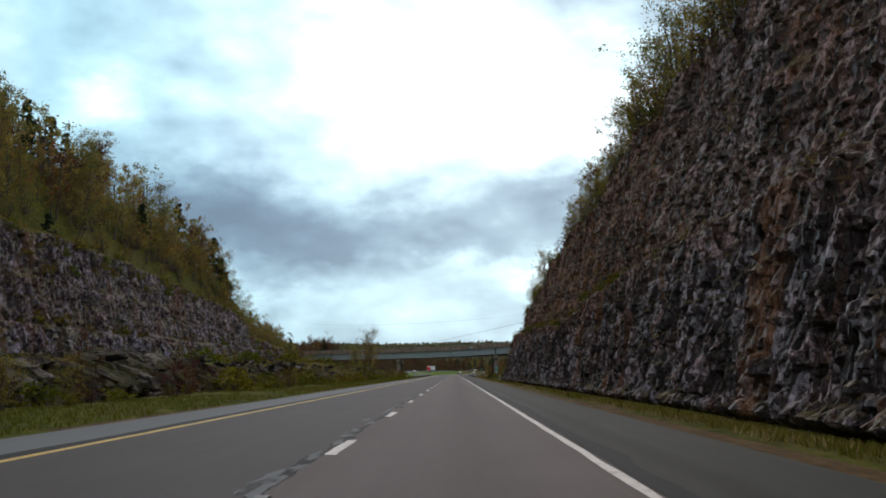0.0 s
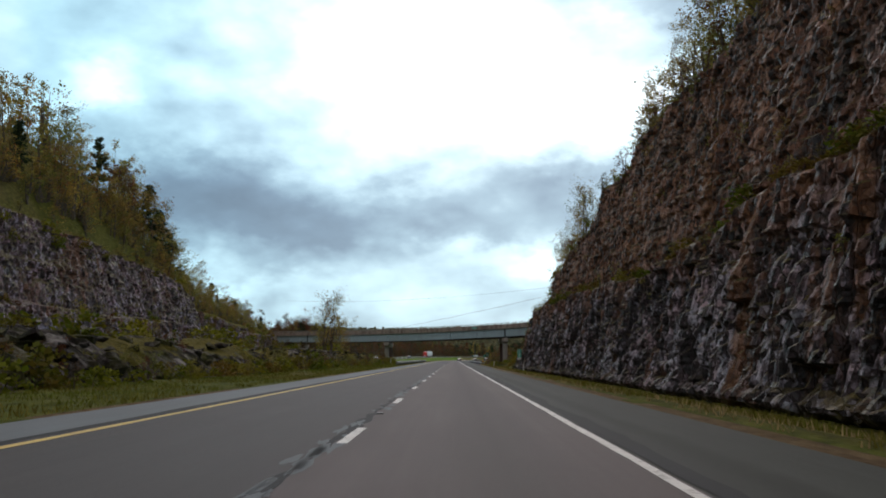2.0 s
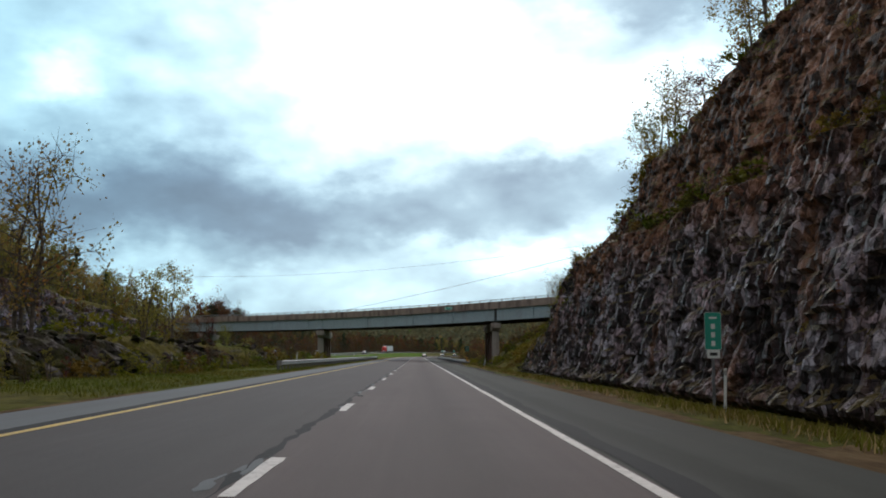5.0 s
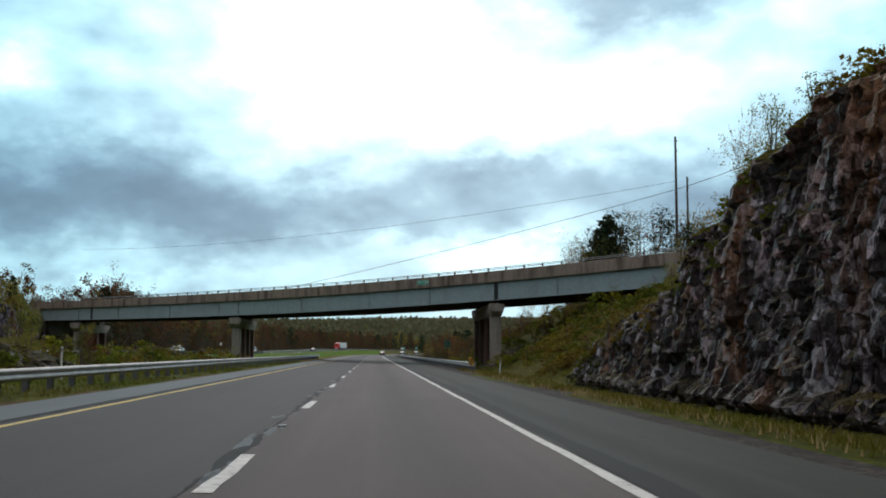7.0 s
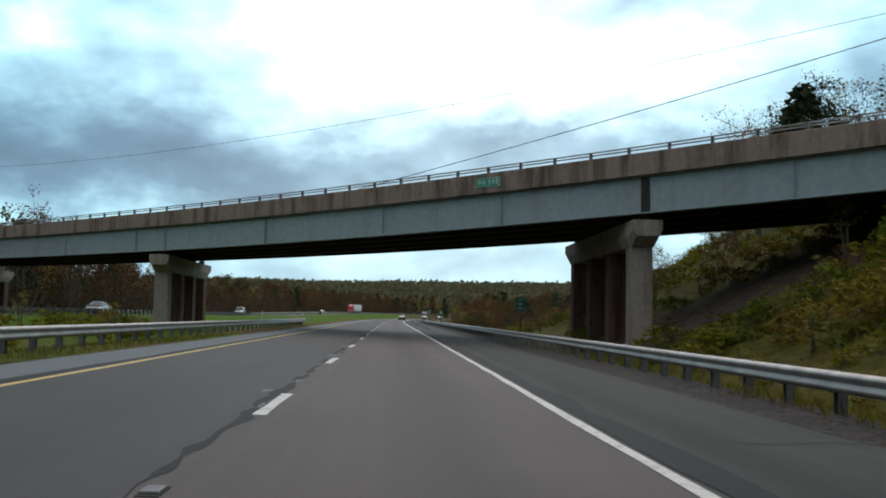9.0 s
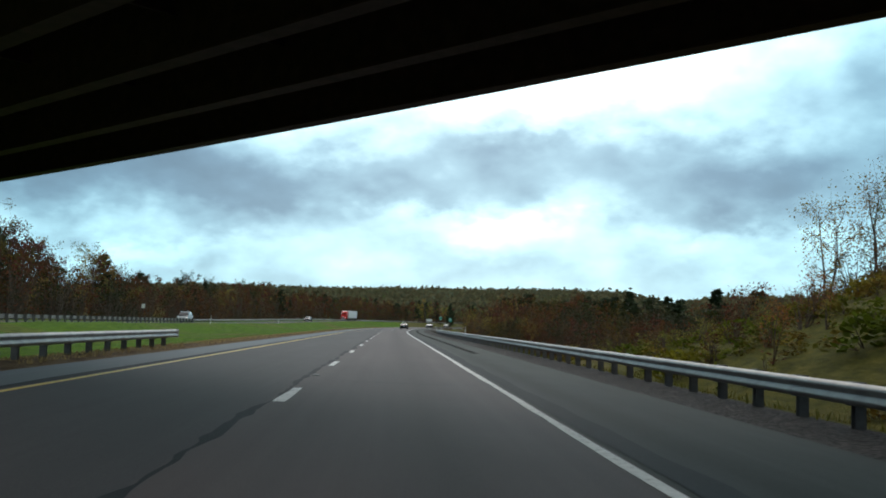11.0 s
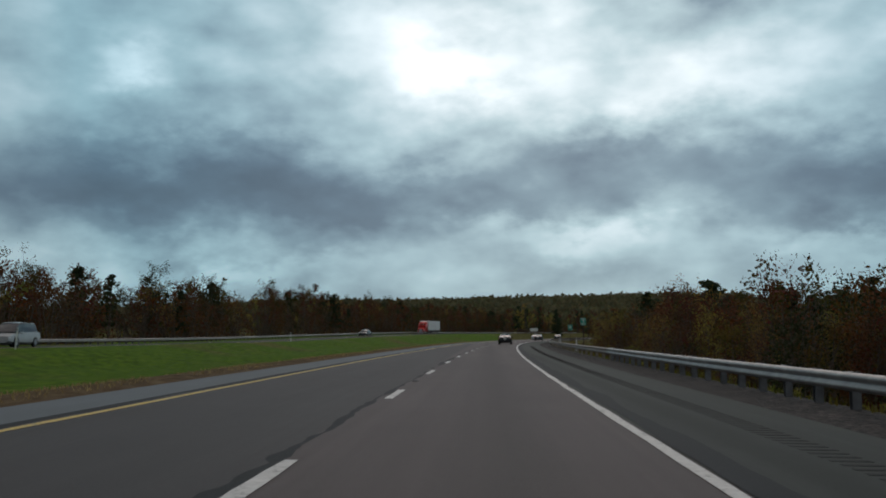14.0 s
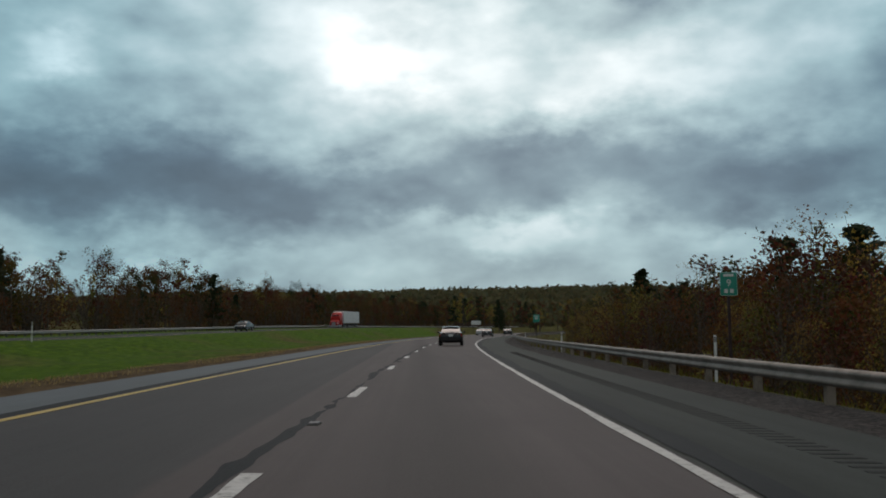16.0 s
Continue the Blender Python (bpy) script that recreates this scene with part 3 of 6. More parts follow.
GRAVEL = material("dark_stone_chippings", b_gravel, 0.9, 0, 0.3)


# ---- ground ----
def steps(*runs):
    out = []
    for a, b, d in runs:
        out += list(np.arange(a, b, d))
    return np.array(out + [runs[-1][1]], float)


def build_ground():
    s = steps((-160, 0, 20), (0, 460, 3), (460, 700, 5), (700, 1100, 20), (1100, 2300, 60))
    lat = np.concatenate([-steps((70, 130, 6), (130, 300, 20), (300, 1500, 80))[::-1], steps((-69, -46, 2.5), (-45.5, -28, 1.7), (-27.5, -10.4, 0.9), (-10.2, -7.6, 0.5), (-7.0, 5, 3.5), (5.1, 7.0, 0.45), (7.1, 36, 0.9), (37, 90, 5), (90, 200, 18), (200, 900, 70))])
    S, A = np.meshgrid(s, lat, indexing="ij")
    z = ground_z(S, A) - 0.06 * ((A > -8.3) & (A < 5.9))
    z = np.where((A < -29.6) & (A > -43), z - 0.07, z)
    x, y = plan(S, A)
    Sm, Am = (S[:-1, :-1] + S[1:, 1:]) / 2, (A[:-1, :-1] + A[1:, 1:]) / 2
    wob = 0.5 * fbm(Sm / 7, Am * 0, 71, 3)
    kinds = np.where((Am > np.where(Sm > 335, -10.2, -7.9) + wob) & (Am < -7), 1, 0)
    kinds = np.where((Am > 4) & (Am < np.where(Sm > 285, 6.6, 5.6) + wob), np.where(Sm > 215 + 8 * wob, 2, 1), kinds)
    # a band along the bridge: brown earth with the deck's shadow in its colour
    paved = Sm + 0.962 * (Am - 13.1) - 333.8
    kinds = np.where((Am > 12.5) & (Am < 31) & (paved > -4 + wob * 3) & (paved < 11 + wob * 3), 3, kinds)
    kinds = kinds.ravel()
    me = quads("ground", np.stack([x, y, z], -1).reshape(-1, 3), grid_index(len(s), len(lat), True), [GROUND, VERGE, GRAVEL, SHADED_EARTH], True, kinds)
    thing("ground", "uneven autumn grass and dry weeds beside the highway", "ground", kind="structure", me=me)


build_ground()


def flat_z(S, lat):
    return -0.02 * lat + 0 * S


ROAD_S = steps((-60, 440, 10), (440, 960, 4), (960, 1200, 30))


def build_road():
    road = thing("road", "worn grey two-lane highway asphalt with sealed joints", "road", kind="structure",
                 me=sweep("road", [(-5.95, -0.3), (-5.95, 0), (-4, 0), (-2, 0), (0, 0), (1.95, 0), (1.95, -0.3)], ROAD_S, 0, ASPHALT, flat_z))
    part("shoulder", sweep("shoulder", [(1.955, -0.3), (1.955, -0.004), (3.5, -0.008), (4.72, -0.012), (4.8, -0.3)], ROAD_S, 0, SHOULDER, flat_z), road, "pale grey paved outer shoulder")
    part("shoulder", sweep("shoulder", [(-7.7, -0.3), (-7.6, -0.012), (-5.955, -0.004), (-5.955, -0.3)], ROAD_S, 0, PALE, flat_z), road, "narrow pale bluish inner shoulder")
    # the dark sealed joints between lanes and shoulders, the edges ragged
    for lat0, wide, seed in ((2.17, 0.34, 3), (-6.02, 0.26, 8)):
        s = np.arange(-40, 700, 0.6)
        left = lat0 - wide * (0.5 + 0.25 * fbm(s / 3, s * 0 + seed, seed))
        right = lat0 + wide * (0.5 + 0.5 * fbm(s / 2.3, s * 0 + seed + 5, seed))
        A = np.stack([left, right], 1)
        S = np.stack([s, s], 1)
        x, y = plan(S, A)
        part("sealed_joint", quads("sealed_joint", np.stack([x, y, flat_z(S, A) + 0.003], -1).reshape(-1, 3), grid_index(len(s), 2, True), SEALER), road, "dark ragged tar seal along the lane edge")
    # the middle joint: a thin ragged seal, and paler scabs where it has flaked
    s = np.arange(-40, 700, 0.25)
    w = np.clip(0.05 + 0.07 * fbm(s / 5, s * 0 + 2.0, 31, 3) + 0.07 * fbm(s / 0.6, s * 0, 12, 3), 0.008, 0.2)
    mid = -1.98 + 0.08 * fbm(s / 6, s * 0 + 9, 44) + 0.05 * fbm(s / 0.8, s * 0 + 3, 45, 2)
    A = np.stack([mid - w * 1.2, mid + w * 0.9], 1)
    S = np.stack([s, s], 1)
    x, y = plan(S, A)
    part("sealed_joint", quads("sealed_joint", np.stack([x, y, flat_z(S, A) + 0.003], -1).reshape(-1, 3), grid_index(len(s), 2, True), SEALER), road, "blue-grey tar seal along the lane joint")
    rng = np.random.default_rng(21)
    verts, faces = [], []
    for k in range(300):
        s0 = rng.uniform(0, 150) if k < 230 else rng.uniform(150, 320)
        a0 = -2.0 + rng.normal(0, 0.08)
        n = 14
        ang = np.linspace(0, 2 * math.pi, n, endpoint=False)
        r = rng.uniform(0.4, 1.2, n) * rng.uniform(0.03, 0.10)
        ss, aa = s0 + rng.uniform(3, 14) * r * np.sin(ang), a0 + r * np.cos(ang) + 0.015 * np.sin(3 * ang + k)
        x, y = plan(ss, aa)
        faces.append(tuple(range(len(verts), len(verts) + n)))
        verts += list(zip(x, y, flat_z(ss, aa) + 0.0055))
    tagged(part("flaked_patches", mesh_of("flaked_patches", verts, faces, PALE), road, "pale flaked scabs along the lane joint"), kind="stuff")
    # cross cracks sealed with tar
    rng = random.Random(4)
    for k in range(26):
        s0 = 14 + k * 23 + rng.uniform(-6, 6)
        a, b = rng.choice([(-5.7, -2.4), (-1.4, 1.6), (2.6, 4.7), (2.6, 4.7), (2.6, 4.7)])
        lat = np.linspace(a, b, 14)
        ss = s0 + 0.4 * fbm(lat / 1.1, lat * 0 + k, k, 3) + 0.02 * (lat - a)
        wd = np.clip(0.016 + 0.022 * fbm(lat * 2, lat * 0 + k, 7), 0.003, 0.05)
        S, A = np.stack([ss - wd, ss + wd], 1), np.stack([lat, lat], 1)
        x, y = plan(S, A)
        part("sealed_crack", quads("sealed_crack", np.stack([x, y, flat_z(S, A) + 0.004], -1).reshape(-1, 3), grid_index(len(lat), 2, False), SEALER), road)
    return road


ROAD = build_road()


def marking(name, s0, s1, lat0, width, mat, label, step=4.0, seed=0, ragged=0.02):
    s = np.append(np.arange(s0, s1, step), s1)
    half = width / 2
    A = np.stack([lat0 - half + ragged * fbm(s, s * 0, seed), lat0 + half + ragged * fbm(s, s * 0 + 4, seed)], 1)
    S = np.stack([s, s], 1)
    x, y = plan(S, A)
    me = quads(name, np.stack([x, y, flat_z(S, A) + 0.007], -1).reshape(-1, 3), grid_index(len(s), 2, True), mat)
    return part(name, me, ROAD, label)


marking("edge_line", -60, 1100, 1.84, 0.14, WHITE_LINE, "solid white edge line, slightly worn", 1.5, 5, 0.03)
marking("edge_line", -60, 1100, -5.73, 0.15, YELLOW_LINE, "solid yellow median edge line", 1.5, 9, 0.02)
for k in range(-2, 84):
    marking("lane_dash", 12.192 * k, 12.192 * k + 3.05, -1.83, 0.16, WHITE_LINE, "worn white lane dash" if k == 0 else "", 0.3, k, 0.03)
stud = box_mesh("road_stud", (0.13, 0.24, 0.03), POST_STEEL, bevel=0.012)
bed = box_mesh("stud_bed", (0.15, 0.36, 0.008), SHOULDER, bevel=0.002)
for k in range(1, 51, 2):
    s0 = 12.192 * k + 7.3
    x, y = plan(s0, -1.85)
    part("road_stud", stud, ROAD, "" if k > 1 else "low steel-cased road stud between dashes", pose(float(x), float(y), 0.02 * 1.85 + 0.012, 0, 0, heading(s0)))
    part("stud_bed", bed, ROAD, m=pose(float(x), float(y), 0.02 * 1.85 + 0.004, 0, 1.15, heading(s0)))
# milled rumble grooves on the outer shoulder
GROOVE = material("rumble_groove_asphalt", b_asphalt(0.024, (0.96, 1.0, 1.0), False), 0.8, 0, 0.12)
rumble = box_mesh("rumble_groove", (0.4, 0.13, 0.012), GROOVE, bevel=0.004)
far_grooves = []
for k in range(520):
    s0 = 384 + k * 0.32
    x, y = plan(s0, 3.5)
    m = pose(float(x), float(y), -0.02 * 3.5 - 0.0095, 0, 1.15, heading(s0))
    if k < 300:
        part("rumble_groove", rumble, ROAD, m=m)
    else:
        far_grooves.append(m)
_v = np.array([v.co[:] for v in rumble.vertices])
_f = [p.vertices[:] for p in rumble.polygons]
_all, _faces = [], []
for m in far_grooves:
    mm = np.array(m)
    _faces += [tuple(i + len(_all) * len(_v) for i in f) for f in _f]
    _all.append(_v @ mm[:3, :3].T + mm[:3, 3])
tagged(part("far_rumble_grooves", mesh_of("far_rumble_grooves", np.concatenate(_all), _faces, GROOVE), ROAD), kind="stuff")


def build_other_road():
    s = steps((-60, 440, 10), (440, 1100, 6))
    zz = lambda S, lat: 0.80 - 0.015 * np.abs(lat + 36) + 1.3 * smooth(540, 740, S)
    road = thing("road", "far carriageway of grey asphalt beyond the median", "road", kind="structure",
                 me=sweep("road", [(-6.2, -0.4), (-6.1, 0), (0, 0), (6.1, 0), (6.2, -0.4)], s, -36, SHOULDER, zz))
    for lat, mat, lab in ((-41.4, WHITE_LINE, "white edge line"), (-31.6, YELLOW_LINE, "yellow edge line")):
        S = np.stack([s, s], 1)
        A = np.stack([s * 0 + lat - 0.08, s * 0 + lat + 0.08], 1)
        x, y = plan(S, A)
        part("edge_line", quads("edge_line", np.stack([x, y, zz(S, A) + 0.012], -1).reshape(-1, 3), grid_index(len(s), 2, True), mat), road, lab)
    return zz


OTHER_Z = build_other_road()


# ---- rock cuttings ----
def blocks(t, h, w, tall, amp, tilt, seed, stagger=1.0):
    """Jointed blocks w wide and tall high: each stands out by its own step and its face tips its own way."""
    a = t / w + 0.45 * fbm(t / (w * 3), np.floor(h / (tall * 2.6)) * 1.7, seed, 2)
    c = np.floor(a)
    b0 = h / tall + stagger * hashed(c, c * 0 + 7, seed)
    b = np.floor(b0)
    u, v = a - c - 0.5, b0 - b - 0.5
    step = amp * (hashed(c, b, seed + 11) - 0.5) + 0.35 * amp * (hashed(c, c * 0, seed + 21) - 0.5)
    lean = tilt * (u * w * 2 * (hashed(c, b, seed + 31) - 0.5) + v * tall * (2 * hashed(c, b, seed + 41) - 1.25))
    return step + lean - 0.75 * amp * (np.abs(u) > 0.42) * (hashed(c, b, seed + 51) > 0.35)


def rock_face(s, h, seed, upper=0.0):
    """How far the broken rock stands out, from stretch along and height: jointed columns below, flat beds where upper is 1."""
    t = s + 0.25 * np.floor(h / 3.1)
    out = 1.0 * fbm(s / 13, h / 22, seed + 1, 3) + 0.35 * fbm(s / 4.2, h / 6, seed + 2, 2)
    cols = blocks(t, h, 2.9, 5.2, 0.6, 0.06, seed) + blocks(t, h, 1.15, 1.4, 0.38, 0.08, seed + 3) + blocks(t, h, 0.5, 0.6, 0.44, 0.15, seed + 6)
    bed = h + 0.35 * fbm(s / 9, h / 5, seed + 8, 2) + 0.012 * s
    beds = blocks(t * 1.0 + 3, bed, 3.4, 1.7, 0.30, 0.06, seed + 60, 0.3) + blocks(t, bed, 1.3, 0.8, 0.30, 0.12, seed + 63, 0.4) + blocks(t, bed, 0.62, 0.45, 0.26, 0.22, seed + 66, 0.4)
    return out + cols * (1 - upper) + beds * upper


def ledge_line(s):
    """Height of the grown-over ledge along the right cutting."""
    return np.interp(s, [40, 120, 150, 185, 208, 230, 260], [9.8, 9.3, 7.5, 9.0, 9.5, 9.8, 10]) + 0.5 * fbm(s / 9, np.asarray(s, float) * 0, 91, 2)


def build_cliff(name, label, s0, s1, ds, base_lat, side, top_of, base_z, lean, seed, rows, back, mat, line_of, setback):
    s = np.arange(s0, s1 + ds, ds)
    v = np.linspace(0, 1, rows)
    S, V = np.meshgrid(s, v, indexing="ij")
    top = top_of(S) + 0.8 * fbm(S / 7, S * 0 + seed, seed + 3, 3)
    z = np.minimum(base_z + V * (np.max(top) - base_z), top)
    line = line_of(S)
    upper = smooth(-0.3, 0.5, z - line)
    out = rock_face(S, z, seed, upper * (side > 0))
    # the ledge that runs along the face, and a fainter one above it
    out = out + 0.35 * setback - setback * smooth(-0.15, 0.25, z - line) * (0.35 + 0.65 * smooth(-0.3, 0.2, fbm(S / 16, S * 0, seed + 9, 2)))
    out = out - 0.6 * smooth(-0.1, 0.3, z - line - 6.8 - 0.6 * fbm(S / 12, S * 0 + 5, seed + 6, 2)) * smooth(-0.1, 0.3, fbm(S / 11, S * 0 + 3, seed + 19, 2))
    foot = smooth(1.6, 0.0, z - base_z)
    out = out + 0.9 * foot
    lat = base_lat + side * (lean * (z - base_z) - out * smooth(0, 0.03, V) * np.minimum(1, (top - base_z) / 6))
    x, y = plan(S, lat)
    verts = np.stack([x, y, z], -1)
    # the top turns back onto the hill
    cap_lat = np.stack([lat[:, -1] + side * d for d in back], 1)
    cap_s = np.stack([s] * len(back), 1)
    cz = np.stack([z[:, -1] + 0.25 + 0.25 * d for d in back], 1)
    cx, cy = plan(cap_s, cap_lat)
    verts = np.concatenate([verts, np.stack([cx, cy, cz], -1)], 1)
    n = verts.shape[1]
    grown = np.tile(np.arange(n - 1) >= rows - 1, len(s) - 1).astype(int)
    me = quads(name, verts.reshape(-1, 3), grid_index(len(s), n, side > 0), [mat, GROWTH], False, grown)
    return thing(name, label, "rock cutting", kind="structure", me=me), verts


DS = 0.155
CLIFF, CLIFF_V = build_cliff("rock_cutting", "tall dark jointed rock cutting with rusty streaks and mossy ledges", 24, 292, DS, 13.4, 1, cliff_top, -1.3, 0.2, 3, 150, (0.6, 2, 5), ROCK, ledge_line, 1.3)
LEFT_CLIFF, LEFT_V = build_cliff("rock_cutting", "dark columnar rock face across the far carriageway under trees", 60, 440, 0.5, -57.5, -1, left_cliff_top, 1.5, 0.2, 17, 56, (0.8, 3, 6), ROCK_BLUE, lambda S: 8.5 + 0.6 * fbm(S / 15, S * 0, 33, 2), 1.6)


# boulders of the broken ledge in the median
def boulder_mesh(seed):
    rng = random.Random(seed)
    bm = bmesh.new()
    for _ in range(11):
        v = Vector((rng.gauss(0, 1), rng.gauss(0, 1), rng.gauss(0, 1))).normalized()
        bm.verts.new((max(-0.46, min(0.46, v.x * 0.75)), max(-0.36, min(0.36, v.y * 0.6)), max(-0.24, min(0.24, v.z * 0.45))))
    bmesh.ops.convex_hull(bm, input=bm.verts)
    bmesh.ops.delete(bm, geom=[v for v in bm.verts if not v.link_faces], context="VERTS")
    bmesh.ops.bevel(bm, geom=list(bm.edges), offset=0.012, segments=1, affect="EDGES")
    return finish("boulder", bm, LEDGE_ROCK)


def build_outcrop():
    s = np.arange(20, 286, 0.28)
    v = np.linspace(0, 1, 30)
    S, V = np.meshgrid(s, v, indexing="ij")
    up = (1 - smooth(262, 285, S)) * smooth(20, 34, S)
    top = (2.1 + 0.6 * fbm(S / 8, S * 0, 61, 3)) * up
    bare = smooth(-0.25, 0.25, fbm(S / 11, S * 0 + 2, 69, 2) + 0.5 * (1 - smooth(95, 125, S)))
    face = blocks(S, V * 3.2, 1.7, 0.9, 0.8, 0.05, 63) + blocks(S, V * 3.2, 0.75, 0.45, 0.6, 0.1, 66)
    lat = -14.3 - 4.6 * smooth(0, 1, V) ** 1.5 - 0.5 * fbm(S / 6, V * 2, 62, 3) + face * (V > 0.02) * (V < 0.9) * (0.35 + 0.65 * bare)
    z = 0.05 + (top - 0.05) * smooth(0, 0.75, V) + 0.35 * (hashed(np.floor(S / 0.9 + fbm(V * 3, S / 4, 65, 2)), np.floor(V * 6), 66) - 0.5) * up * bare + 0.15 * fbm(S / 1.5, V * 5, 64, 3) - 0.25 * (V < 0.02)
    x, y = plan(S, lat)
    grown = (V + 0.25 * fbm(S / 2.5, V * 4, 68, 3) > 0.35 + 0.5 * bare)[:-1, :-1].astype(int).ravel()
    me = quads("rock_ledge", np.stack([x, y, z], -1).reshape(-1, 3), grid_index(len(s), len(v), False), [LEDGE_ROCK, GROWTH], False, grown)
    ledge = thing("rock_ledge", "low broken rock ledge along the grassy median", "rock ledge", kind="structure", me=me)
    kinds = [boulder_mesh(k) for k in range(9)]
    rng = random.Random(12)
    for k in range(240):
        s0 = 24 + (k / 240) ** 0.9 * 246 + rng.uniform(-1, 1)
        lat = rng.uniform(-16.9, -13.9)
        hgt = 0.05 + smooth(-14.2, -16.2, lat) * 2.0 * (1 - smooth(258, 280, s0))
        x, y = plan(s0, lat)
        sc = rng.uniform(0.35, 0.9)
        part("boulder", kinds[k % 9], ledge, m=pose(float(x), float(y), float(hgt), rng.uniform(-25, 25), rng.uniform(-25, 25), rng.uniform(0, 360)) @ Matrix.Diagonal((sc * 1.3, sc, sc, 1)))


build_outcrop()


def build_rubble():
    """Fallen blocks at the end of the right cutting."""
    heap_of = thing("rubble", "dark fallen rock blocks at the end of the cutting", "rubble", kind="structure")
    kinds = [boulder_mesh(40 + k) for k in range(7)]
    rng = random.Random(31)
    for k in range(420):
        s0 = rng.uniform(250, 290)
        spin = pose(0, 0, 0, rng.uniform(-40, 40), rng.uniform(-40, 40), rng.uniform(0, 360))
        if k < 170:
            sc = rng.uniform(0.15, 0.5)
            lat = 12.1 + abs(rng.gauss(0, 0.9))
            x, y = plan(s0, lat)
            at = (float(x), float(y), put_z(s0, min(lat, 12.9)) + 0.55 * max(0.0, lat - 12.3) + sc * 0.1)
        else:
            sc = rng.uniform(0.18, 0.45)
            row = CLIFF_V[int((s0 - 24) / DS)]
            at = tuple(float(v) for v in row[int(rng.uniform(0, 0.9) * 148 * min(1.0, (float(cliff_top(s0)) + 1.3) / 28.5))])
        part("block", kinds[k % 7], heap_of, m=Matrix.Translation(at) @ spin @ Matrix.Diagonal((sc * 1.2, sc, sc, 1)))


build_rubble()


# ---- the overpass ----
FACE = (13.1, 333.8)
BD = Vector((-0.7207, 0.6932, 0))
BN = Vector((0.6932, 0.7207, 0))
BANG = math.degrees(math.atan2(BD.y, BD.x))


def deck_z(u):
    u = np.asarray(u, float)
    return 9.6 + np.where(u < 48, 0.00028, 0.00012) * (u - 48) ** 2


def on_bridge(u, w, z):
    """u along the front face (to the left), w behind it."""
    return (FACE[0] + BD.x * u + BN.x * w, FACE[1] + BD.y * u + BN.y * w, z)


def along_bridge(name, profile, u0, u1, mat, step=2.0, z0=0.0):
    """A closed profile of (w, height under the parapet's top) carried along the deck."""
    u = np.append(np.arange(u0, u1, step), u1)
    pr = np.asarray(list(profile) + [profile[0]], float)
    verts = np.array([on_bridge(a, w, float(deck_z(a)) + z0 + h) for a in u for w, h in pr])
    idx = grid_index(len(u), len(pr), False)
    n = len(pr)
    me = mesh_of(name, verts, [tuple(int(i) for i in q) for q in idx] + [tuple(range(n - 1)), tuple(range(len(verts) - 2, len(verts) - n - 1, -1))], mat)
    return me


